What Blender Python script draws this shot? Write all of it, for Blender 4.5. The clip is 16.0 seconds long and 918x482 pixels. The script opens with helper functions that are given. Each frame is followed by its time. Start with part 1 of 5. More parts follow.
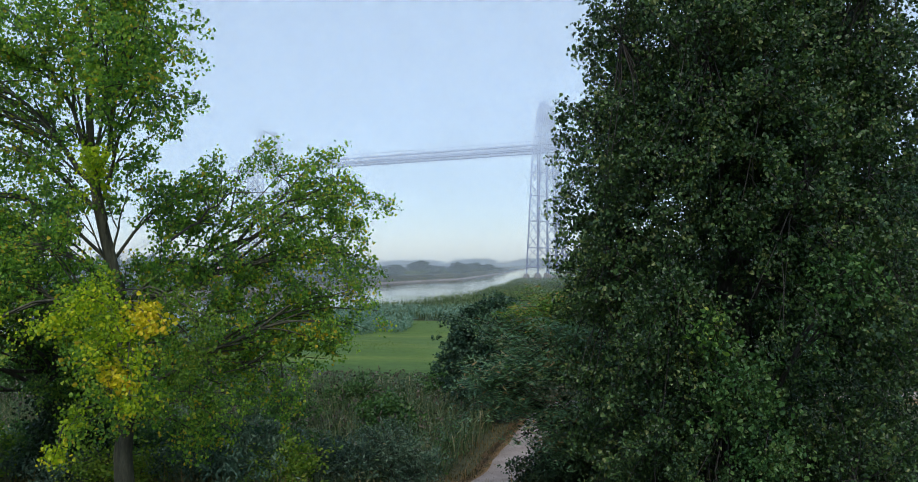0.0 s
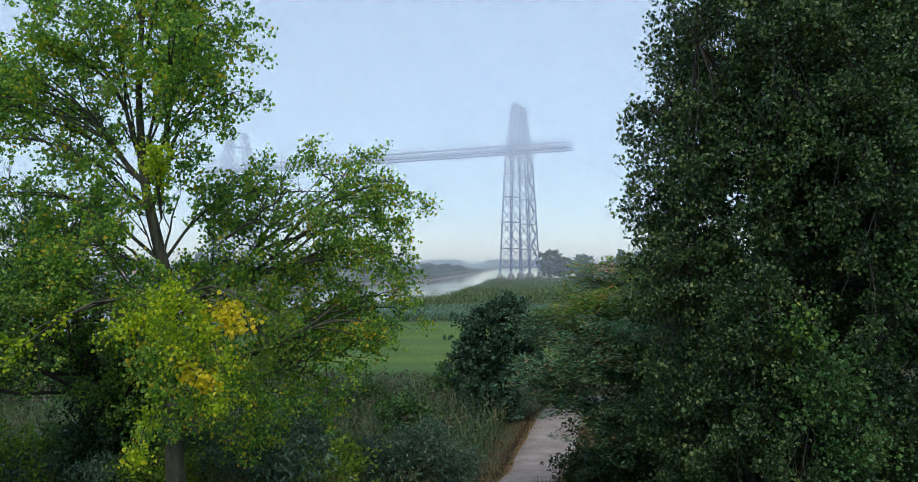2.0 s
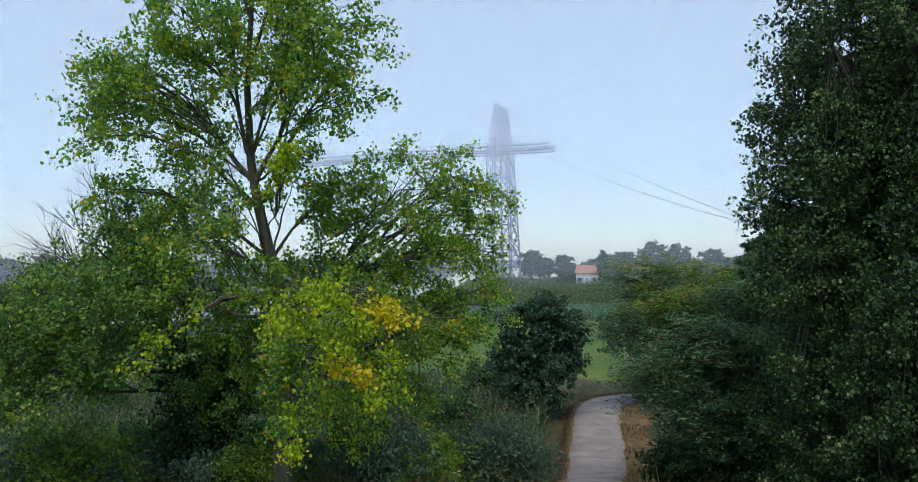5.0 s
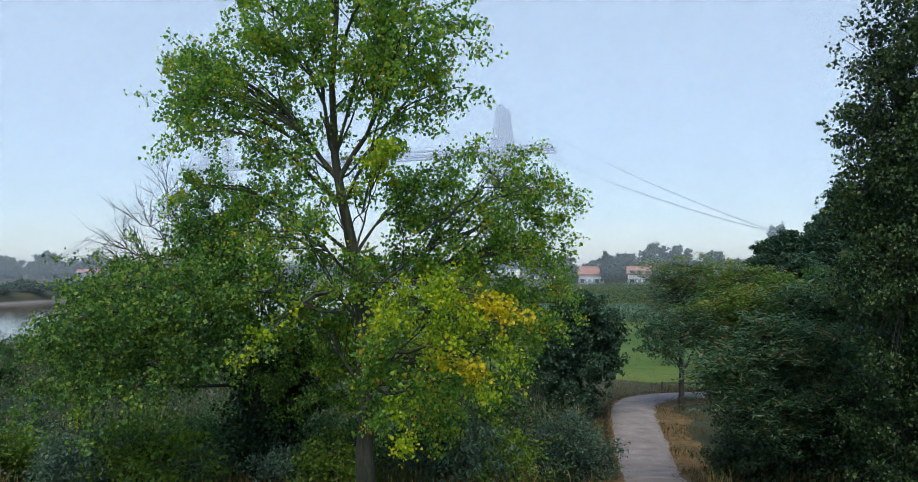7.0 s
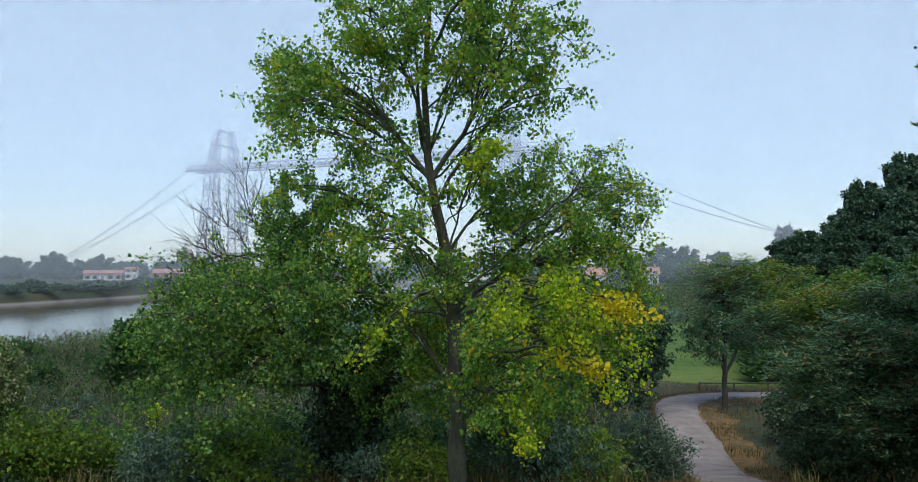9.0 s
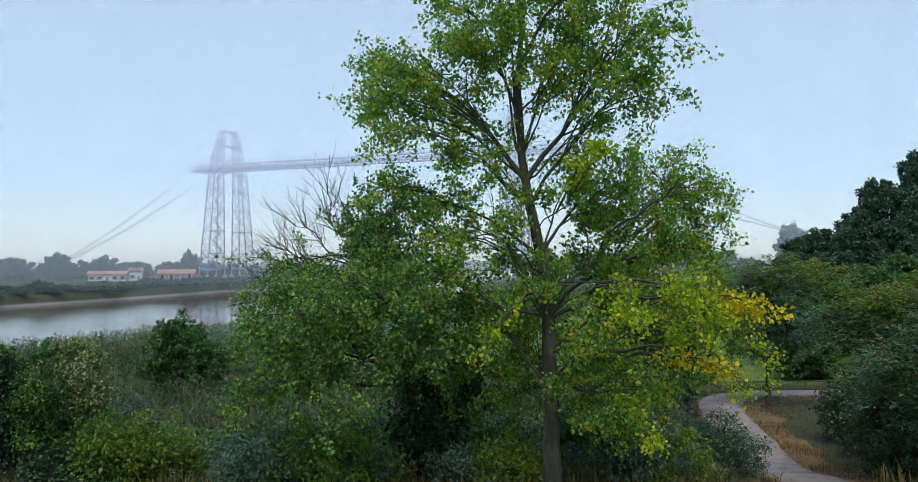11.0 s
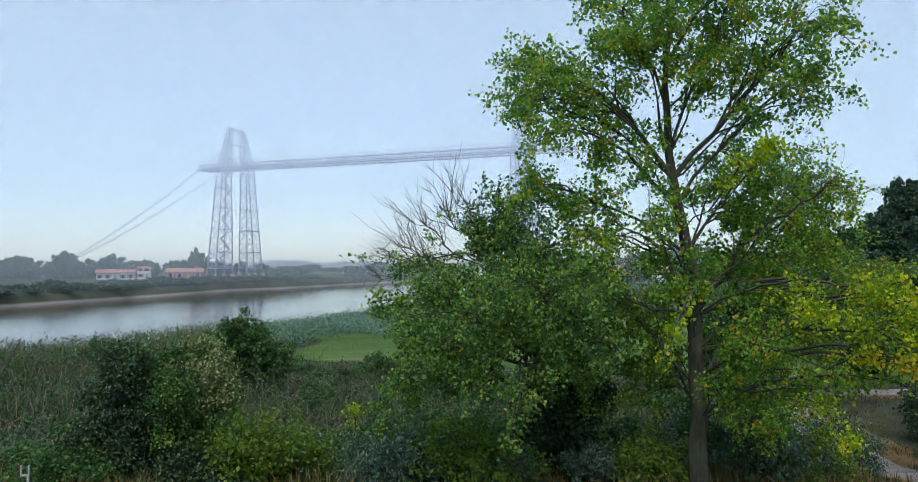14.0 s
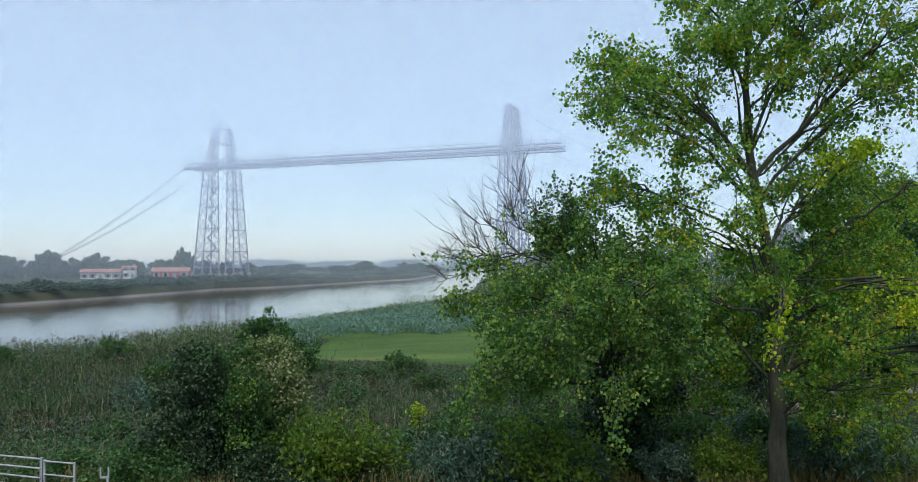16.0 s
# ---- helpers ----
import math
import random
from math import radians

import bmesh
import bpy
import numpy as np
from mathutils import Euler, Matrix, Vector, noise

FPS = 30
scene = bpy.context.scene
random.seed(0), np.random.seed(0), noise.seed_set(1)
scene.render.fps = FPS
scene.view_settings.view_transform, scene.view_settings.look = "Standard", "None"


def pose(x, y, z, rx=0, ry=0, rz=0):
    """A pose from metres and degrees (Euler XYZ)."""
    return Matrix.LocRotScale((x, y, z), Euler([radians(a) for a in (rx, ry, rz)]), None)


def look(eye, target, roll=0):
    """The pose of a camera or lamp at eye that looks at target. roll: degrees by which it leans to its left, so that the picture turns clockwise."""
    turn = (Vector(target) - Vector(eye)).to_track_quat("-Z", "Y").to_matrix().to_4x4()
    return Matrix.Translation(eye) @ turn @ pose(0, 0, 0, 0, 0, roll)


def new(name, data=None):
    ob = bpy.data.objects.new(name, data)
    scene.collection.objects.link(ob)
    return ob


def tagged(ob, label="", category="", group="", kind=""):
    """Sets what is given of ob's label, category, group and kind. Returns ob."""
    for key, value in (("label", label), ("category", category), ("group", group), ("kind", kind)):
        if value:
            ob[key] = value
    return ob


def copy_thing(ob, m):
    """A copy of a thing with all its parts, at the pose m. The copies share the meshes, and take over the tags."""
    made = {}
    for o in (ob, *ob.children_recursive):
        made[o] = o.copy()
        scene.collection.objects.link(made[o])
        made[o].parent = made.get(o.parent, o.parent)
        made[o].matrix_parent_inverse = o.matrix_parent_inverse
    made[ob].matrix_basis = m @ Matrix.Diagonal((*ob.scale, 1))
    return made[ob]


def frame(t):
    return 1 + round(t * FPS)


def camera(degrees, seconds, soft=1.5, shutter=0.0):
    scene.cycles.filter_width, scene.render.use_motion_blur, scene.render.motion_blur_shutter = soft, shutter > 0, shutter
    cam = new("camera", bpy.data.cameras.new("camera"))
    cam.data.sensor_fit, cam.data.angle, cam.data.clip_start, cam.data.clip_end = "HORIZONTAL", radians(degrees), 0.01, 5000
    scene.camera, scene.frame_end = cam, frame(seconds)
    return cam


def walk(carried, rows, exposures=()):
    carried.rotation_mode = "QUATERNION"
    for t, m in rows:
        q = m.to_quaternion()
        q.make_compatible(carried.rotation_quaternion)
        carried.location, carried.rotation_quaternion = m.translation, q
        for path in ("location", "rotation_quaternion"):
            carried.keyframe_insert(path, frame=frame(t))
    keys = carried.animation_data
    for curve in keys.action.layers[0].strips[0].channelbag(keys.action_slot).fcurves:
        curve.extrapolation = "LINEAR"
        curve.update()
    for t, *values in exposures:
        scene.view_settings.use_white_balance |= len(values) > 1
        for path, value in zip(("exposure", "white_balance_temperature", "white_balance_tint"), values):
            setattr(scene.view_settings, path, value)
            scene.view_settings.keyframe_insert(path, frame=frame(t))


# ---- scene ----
cam = camera(60.6, 16.0, soft=0.8)
PATH = [
    (0, (2.068, 0.312, 7.188), (1.958, 2.308, 7.241), -0.3),
    (0.5, (1.585, 0.262, 7.179), (1.498, 2.259, 7.234), -0.2),
    (1, (1.132, 0.236, 7.166), (1.063, 2.234, 7.221), -0.3),
    (1.5, (0.667, 0.198, 7.152), (0.618, 2.197, 7.207), -0.4),
    (2, (0.154, 0.142, 7.148), (0.125, 2.141, 7.203), -0.5),
    (2.5, (-0.309, 0.117, 7.142), (-0.322, 2.117, 7.197), -0.6),
    (3, (-0.817, 0.112, 7.144), (-0.812, 2.111, 7.199), -0.6),
    (3.5, (-1.28, 0.088, 7.142), (-1.261, 2.088, 7.197), -0.5),
    (4, (-1.799, 0.034, 7.15), (-1.769, 2.033, 7.204), -0.6),
    (6.5, (-4.22, -0.173, 7.024), (-4.174, 1.825, 7.084), -0.2),
    (7, (-4.708, -0.189, 7.03), (-4.663, 1.81, 7.088), -0.1),
    (7.5, (-5.235, -0.208, 7.012), (-5.191, 1.79, 7.073), -0.2),
    (8, (-5.723, -0.225, 7.01), (-5.68, 1.773, 7.071), -0.2),
    (8.5, (-6.213, -0.243, 7.011), (-6.17, 1.755, 7.071), -0.2),
    (9, (-6.733, -0.252, 7.013), (-6.692, 1.747, 7.073), -0.1),
    (11.5, (-9.409, -0.282, 7.05), (-9.366, 1.717, 7.107), -0.35),
    (12, (-9.952, -0.252, 7.055), (-9.909, 1.747, 7.11), -0.35),
    (12.5, (-10.525, -0.22, 7.053), (-10.482, 1.779, 7.108), -0.35),
    (13, (-11.069, -0.208, 7.048), (-11.027, 1.791, 7.103), -0.35),
    (13.5, (-11.638, -0.18, 7.046), (-11.595, 1.819, 7.101), -0.3),
    (14, (-12.16, -0.14, 7.04), (-12.118, 1.859, 7.096), -0.25),
    (14.5, (-12.684, -0.113, 7.04), (-12.639, 1.886, 7.095), -0.25),
    (15, (-13.276, -0.087, 7.042), (-13.219, 1.912, 7.098), -0.25),
    (15.5, (-13.811, -0.059, 7.046), (-13.742, 1.94, 7.101), -0.25),
    (16, (-14.372, -0.031, 7.05), (-14.287, 1.967, 7.104), -0.25),
]
walk(cam, [(t, look(eye, target, roll)) for t, eye, target, roll in PATH], exposures=[(0, 0.62, 6560, 9)])

# ---- sky and sun: a hazy overcast morning ----
world = bpy.data.worlds.new("sky")
scene.world = world
world.use_nodes = True
wn = world.node_tree
sky = wn.nodes.new("ShaderNodeTexSky")
sky.sky_type = "NISHITA"
sky.sun_disc = False
sky.sun_elevation = radians(58)
sky.sun_rotation = radians(186)
sky.altitude = 0
sky.air_density, sky.dust_density, sky.ozone_density = 1.0, 0.8, 4.0
bg = wn.nodes["Background"]
bg.inputs["Strength"].default_value = 0.106
wn.links.new(sky.outputs[0], bg.inputs["Color"])
sun = new("sun", bpy.data.lights.new("sun", "SUN"))
sun.data.energy = 1.5
sun.data.angle = radians(40)
sun.data.color = (1.0, 0.96, 0.9)
sun.matrix_world = look((-5, -50, 80), (0, 0, 0))


# ---- materials ----
def mat_base(name):
    m = bpy.data.materials.new(name)
    m.use_nodes = True
    nt = m.node_tree
    bsdf = nt.nodes["Principled BSDF"]
    return m, nt, bsdf


def ramp(nt, source, colours):
    r = nt.nodes.new("ShaderNodeValToRGB")
    while len(r.color_ramp.elements) < len(colours):
        r.color_ramp.elements.new(0.5)
    for e, (p, c) in zip(r.color_ramp.elements, colours):
        e.position, e.color = p, (*c, 1)
    nt.links.new(source, r.inputs["Fac"])
    return r


def noise_tex(nt, scale, detail=4.0, rough=0.6, stretch=None):
    tc = nt.nodes.new("ShaderNodeNewGeometry")
    n = nt.nodes.new("ShaderNodeTexNoise")
    n.inputs["Scale"].default_value = scale
    n.inputs["Detail"].default_value = detail
    n.inputs["Roughness"].default_value = rough
    if stretch:
        mp = nt.nodes.new("ShaderNodeMapping")
        mp.inputs["Scale"].default_value = stretch
        nt.links.new(tc.outputs["Position"], mp.inputs["Vector"])
        nt.links.new(mp.outputs[0], n.inputs["Vector"])
    else:
        nt.links.new(tc.outputs["Position"], n.inputs["Vector"])
    return n


def mixed(nt, fac, a, b, kind="MIX"):
    m = nt.nodes.new("ShaderNodeMix")
    m.data_type, m.blend_type = "RGBA", kind
    for sock, v in ((m.inputs[0], fac), (m.inputs[6], a), (m.inputs[7], b)):
        if isinstance(v, (int, float)):
            sock.default_value = v
        elif isinstance(v, tuple):
            sock.default_value = (*v, 1)
        else:
            nt.links.new(v, sock)
    return m.outputs[2]


def leaf_mat(name, colours, glow_through=0.45, rough=0.45, patch=0.75, gloss=0.3):
    """Leaves: each one its own tint, drifting in patches that also mimic sunlit and shaded clumps; some light passes
    through the blade.
    """
    m, nt, bsdf = mat_base(name)
    geo = nt.nodes.new("ShaderNodeNewGeometry")
    n = noise_tex(nt, 1.5, 3.0)
    a = nt.nodes.new("ShaderNodeMath")
    a.operation = "MULTIPLY_ADD"
    nt.links.new(n.outputs["Fac"], a.inputs[0])
    a.inputs[1].default_value = patch * 2
    a.inputs[2].default_value = -patch
    s = nt.nodes.new("ShaderNodeMath")
    s.operation = "ADD"
    s.use_clamp = True
    nt.links.new(a.outputs[0], s.inputs[0])
    nt.links.new(geo.outputs["Random Per Island"], s.inputs[1])
    r = ramp(nt, s.outputs[0], colours)
    nt.links.new(r.outputs[0], bsdf.inputs["Base Color"])
    bsdf.inputs["Roughness"].default_value = rough
    bsdf.inputs["Specular IOR Level"].default_value = gloss
    tr = nt.nodes.new("ShaderNodeBsdfTranslucent")
    bright = mixed(nt, 1.0, r.outputs[0], (1.3, 1.5, 0.6), "MULTIPLY")
    nt.links.new(bright, tr.inputs["Color"])
    mx = nt.nodes.new("ShaderNodeMixShader")
    mx.inputs[0].default_value = glow_through
    nt.links.new(bsdf.outputs[0], mx.inputs[1])
    nt.links.new(tr.outputs[0], mx.inputs[2])
    nt.links.new(mx.outputs[0], nt.nodes["Material Output"].inputs["Surface"])
    return m


def rough_mat(name, colours, scale=2.0, rough=0.85, bump=0.3, fine=25.0, stretch=None, metal=0.0):
    """Mottled matt surface: broad stains, fine grain and relief."""
    m, nt, bsdf = mat_base(name)
    big = noise_tex(nt, scale, 5.0, 0.65, stretch)
    small = noise_tex(nt, fine, 3.0, 0.6, stretch)
    r = ramp(nt, big.outputs["Fac"], colours)
    grain = ramp(nt, small.outputs["Fac"], [(0.3, (0.7, 0.7, 0.7)), (0.7, (1.15, 1.15, 1.15))])
    nt.links.new(mixed(nt, 1.0, r.outputs[0], grain.outputs[0], "MULTIPLY"), bsdf.inputs["Base Color"])
    bsdf.inputs["Roughness"].default_value = rough
    bsdf.inputs["Metallic"].default_value = metal
    if bump:
        b = nt.nodes.new("ShaderNodeBump")
        b.inputs["Strength"].default_value = bump
        b.inputs["Distance"].default_value = 0.03
        nt.links.new(small.outputs["Fac"], b.inputs["Height"])
        nt.links.new(b.outputs[0], bsdf.inputs["Normal"])
    return m


POPLAR = leaf_mat("poplar_leaf", [(0.0, (0.065, 0.15, 0.04)), (0.4, (0.14, 0.285, 0.055)), (0.8, (0.29, 0.44, 0.062)), (0.96, (0.42, 0.48, 0.06)), (1.0, (0.55, 0.4, 0.04))], 0.5)
POPLAR_DULL = leaf_mat("poplar_leaf_dull", [(0.0, (0.036, 0.092, 0.03)), (0.5, (0.1, 0.21, 0.05)), (0.9, (0.23, 0.355, 0.072)), (1.0, (0.36, 0.41, 0.08))], 0.45)
POPLAR_LIGHT = leaf_mat("poplar_leaf_light", [(0.0, (0.07, 0.14, 0.02)), (0.5, (0.12, 0.22, 0.03)), (1.0, (0.24, 0.3, 0.04))])
YELLOWING = leaf_mat("yellowing_leaf", [(0.0, (0.13, 0.23, 0.015)), (0.5, (0.31, 0.43, 0.022)), (0.9, (0.52, 0.55, 0.024)), (1.0, (0.62, 0.55, 0.024))], 0.45)
YELLOW = leaf_mat("yellow_leaf", [(0.0, (0.4, 0.37, 0.015)), (0.6, (0.64, 0.53, 0.018)), (1.0, (0.68, 0.44, 0.03))], 0.35)
DARK_POPLAR = leaf_mat("dark_poplar_leaf", [(0.0, (0.013, 0.03, 0.012)), (0.5, (0.031, 0.07, 0.021)), (0.9, (0.09, 0.16, 0.045)), (1.0, (0.16, 0.19, 0.06))], 0.22, 0.4, 0.6, 0.35)
IVY = leaf_mat("ivy_leaf", [(0.0, (0.012, 0.03, 0.012)), (0.6, (0.022, 0.055, 0.018)), (1.0, (0.05, 0.09, 0.03))], 0.1, 0.4)
ASH = leaf_mat("ash_leaf", [(0.0, (0.035, 0.09, 0.05)), (0.55, (0.095, 0.2, 0.11)), (0.85, (0.17, 0.29, 0.15)), (1.0, (0.25, 0.17, 0.08))], 0.3)
ASH_TOP = leaf_mat("ash_leaf_top", [(0.0, (0.055, 0.14, 0.028)), (0.55, (0.13, 0.25, 0.042)), (0.85, (0.25, 0.28, 0.05)), (1.0, (0.36, 0.18, 0.05))], 0.35)
SHRUB = leaf_mat("shrub_leaf", [(0.0, (0.014, 0.034, 0.017)), (0.6, (0.036, 0.075, 0.03)), (1.0, (0.1, 0.15, 0.06))], 0.2, 0.4, 0.6, 0.4)
MID = leaf_mat("bush_leaf", [(0.0, (0.03, 0.08, 0.024)), (0.6, (0.06, 0.14, 0.038)), (1.0, (0.12, 0.2, 0.055))], 0.3)
WILLOW = leaf_mat("willow_leaf", [(0.0, (0.03, 0.072, 0.046)), (0.5, (0.065, 0.125, 0.078)), (1.0, (0.15, 0.22, 0.14))], 0.15)
CLIMBER = leaf_mat("climber_leaf", [(0.0, (0.08, 0.14, 0.035)), (0.55, (0.17, 0.23, 0.07)), (1.0, (0.38, 0.38, 0.22))], 0.2)
# Bluer green imitating haze over the hillside wood; the round tree shares it.
WOOD_LEAF = leaf_mat("woodland_leaf", [(0.0, (0.022, 0.055, 0.036)), (0.6, (0.045, 0.1, 0.058)), (1.0, (0.085, 0.145, 0.07))], 0.2)
FAR_LEAF = leaf_mat("far_leaf", [(0.0, (0.028, 0.058, 0.04)), (0.6, (0.05, 0.095, 0.06)), (1.0, (0.085, 0.135, 0.078))], 0.15)
REED = leaf_mat("reed_blade", [(0.0, (0.03, 0.06, 0.024)), (0.45, (0.055, 0.1, 0.036)), (0.8, (0.1, 0.125, 0.05)), (1.0, (0.24, 0.21, 0.11))], 0.2, 0.6, 0.55)
REED_BELT = leaf_mat("bank_reed_blade", [(0.0, (0.05, 0.09, 0.035)), (0.5, (0.09, 0.15, 0.055)), (1.0, (0.17, 0.19, 0.09))], 0.2, 0.6, 0.5)
REED_BLUE = leaf_mat("young_reed_blade", [(0.0, (0.1, 0.19, 0.14)), (0.6, (0.15, 0.26, 0.2)), (1.0, (0.22, 0.31, 0.21))], 0.2, 0.6)
PLUME = leaf_mat("reed_plume", [(0.0, (0.05, 0.045, 0.035)), (0.6, (0.09, 0.075, 0.055)), (1.0, (0.18, 0.15, 0.11))], 0.1, 0.8)
GRASS = leaf_mat("meadow_grass", [(0.0, (0.055, 0.105, 0.012)), (0.6, (0.09, 0.155, 0.016)), (1.0, (0.15, 0.18, 0.035))], 0.25, 0.6)
BARK = rough_mat("poplar_bark", [(0.32, (0.026, 0.028, 0.016)), (0.52, (0.075, 0.074, 0.044)), (0.72, (0.14, 0.135, 0.085))], 4.0, 0.9, 1.0, 18.0, (1, 1, 0.25))
DARK_BARK = rough_mat("dark_bark", [(0.3, (0.03, 0.027, 0.022)), (0.7, (0.08, 0.07, 0.055))], 3.0, 0.9, 0.6, 18.0, (1, 1, 0.3))
DEAD = rough_mat("dead_twig", [(0.3, (0.04, 0.033, 0.028)), (0.7, (0.085, 0.072, 0.06))], 4.0, 0.9, 0.2)
# Steel lightened and blued so its base colour carries part of the haze.
STEEL = rough_mat("hazed_steel", [(0.3, (0.16, 0.19, 0.32)), (0.7, (0.23, 0.26, 0.4))], 0.4, 0.55, 0.1, 6.0)
CONCRETE = rough_mat("pier_stone", [(0.3, (0.2, 0.19, 0.17)), (0.7, (0.33, 0.31, 0.28))], 0.6, 0.9, 0.3, 8.0)
VERGE = rough_mat("dry_verge", [(0.3, (0.06, 0.075, 0.02)), (0.48, (0.16, 0.1, 0.035)), (0.62, (0.27, 0.16, 0.06)), (0.8, (0.12, 0.11, 0.03))], 1.6, 0.95, 0.8, 22.0)
GRAVEL = rough_mat("gravel_path", [(0.25, (0.2, 0.165, 0.14)), (0.5, (0.29, 0.25, 0.22)), (0.75, (0.4, 0.35, 0.31))], 1.1, 0.95, 0.5, 30.0)
FENCE_WOOD = rough_mat("grey_fence_wood", [(0.3, (0.22, 0.23, 0.22)), (0.7, (0.46, 0.47, 0.45))], 3.0, 0.8, 0.3, 30.0)
DARK_WOOD = rough_mat("dark_wood", [(0.3, (0.05, 0.045, 0.04)), (0.7, (0.11, 0.1, 0.09))], 3.0, 0.8, 0.3, 30.0)
WHITE_WALL = rough_mat("white_render", [(0.3, (0.62, 0.61, 0.58)), (0.7, (0.78, 0.77, 0.74))], 0.5, 0.9, 0.1, 6.0)
RED_WALL = rough_mat("red_painted_wall", [(0.3, (0.42, 0.11, 0.1)), (0.7, (0.55, 0.17, 0.15))], 0.5, 0.9, 0.1, 6.0)
# Clay red, desaturated so the colour includes haze over the distant roofs.
TILE = rough_mat("clay_tiles", [(0.3, (0.38, 0.17, 0.12)), (0.7, (0.5, 0.25, 0.18))], 0.7, 0.85, 0.4, 4.0)
WINDOW = rough_mat("dark_window", [(0.3, (0.03, 0.035, 0.04)), (0.7, (0.06, 0.065, 0.07))], 1.0, 0.15, 0.0)
SHUTTER = rough_mat("painted_shutter", [(0.3, (0.25, 0.3, 0.33)), (0.7, (0.35, 0.4, 0.43))], 1.0, 0.6, 0.1)
MEADOW = rough_mat("mown_meadow", [(0.3, (0.036, 0.095, 0.01)), (0.5, (0.075, 0.145, 0.016)), (0.6, (0.115, 0.175, 0.024)), (0.75, (0.17, 0.17, 0.04))], 0.16, 0.95, 0.6, 5.0, (0.22, 1, 1))


def ground_mat():
    m, nt, bsdf = mat_base("marsh_ground")
    big = noise_tex(nt, 0.06, 6.0, 0.65)
    small = noise_tex(nt, 3.0, 4.0)
    land = ramp(nt, big.outputs["Fac"], [(0.3, (0.03, 0.047, 0.018)), (0.5, (0.05, 0.062, 0.025)), (0.7, (0.085, 0.078, 0.036))])
    grain = ramp(nt, small.outputs["Fac"], [(0.3, (0.6, 0.6, 0.6)), (0.7, (1.2, 1.2, 1.2))])
    land_c = mixed(nt, 1.0, land.outputs[0], grain.outputs[0], "MULTIPLY")
    mud = ramp(nt, big.outputs["Fac"], [(0.3, (0.15, 0.135, 0.12)), (0.7, (0.26, 0.235, 0.21))])
    geo = nt.nodes.new("ShaderNodeNewGeometry")
    sep = nt.nodes.new("ShaderNodeSeparateXYZ")
    nt.links.new(geo.outputs["Position"], sep.inputs[0])
    mr = nt.nodes.new("ShaderNodeMapRange")
    mr.inputs[1].default_value, mr.inputs[2].default_value = -2.2, -2.6
    nt.links.new(sep.outputs[2], mr.inputs[0])
    nt.links.new(mixed(nt, mr.outputs[0], land_c, mud.outputs[0]), bsdf.inputs["Base Color"])
    bsdf.inputs["Roughness"].default_value = 0.9
    b = nt.nodes.new("ShaderNodeBump")
    b.inputs["Strength"].default_value = 0.6
    b.inputs["Distance"].default_value = 0.1
    nt.links.new(small.outputs["Fac"], b.inputs["Height"])
    nt.links.new(b.outputs[0], bsdf.inputs["Normal"])
    return m


def water_mat():
    m, nt, bsdf = mat_base("river_water")
    bsdf.inputs["Base Color"].default_value = (0.11, 0.09, 0.07, 1)
    bsdf.inputs["Roughness"].default_value = 0.12
    bsdf.inputs["IOR"].default_value = 1.33
    n = noise_tex(nt, 0.35, 4.0, 0.6, (1, 1.6, 1))
    n2 = noise_tex(nt, 0.02, 3.0)
    rr = ramp(nt, n2.outputs["Fac"], [(0.35, (0.03, 0.03, 0.03)), (0.7, (0.12, 0.12, 0.12))])
    nt.links.new(rr.outputs[0], bsdf.inputs["Roughness"])
    b = nt.nodes.new("ShaderNodeBump")
    b.inputs["Strength"].default_value = 0.12
    b.inputs["Distance"].default_value = 0.3
    nt.links.new(n.outputs["Fac"], b.inputs["Height"])
    nt.links.new(b.outputs[0], bsdf.inputs["Normal"])
    return m


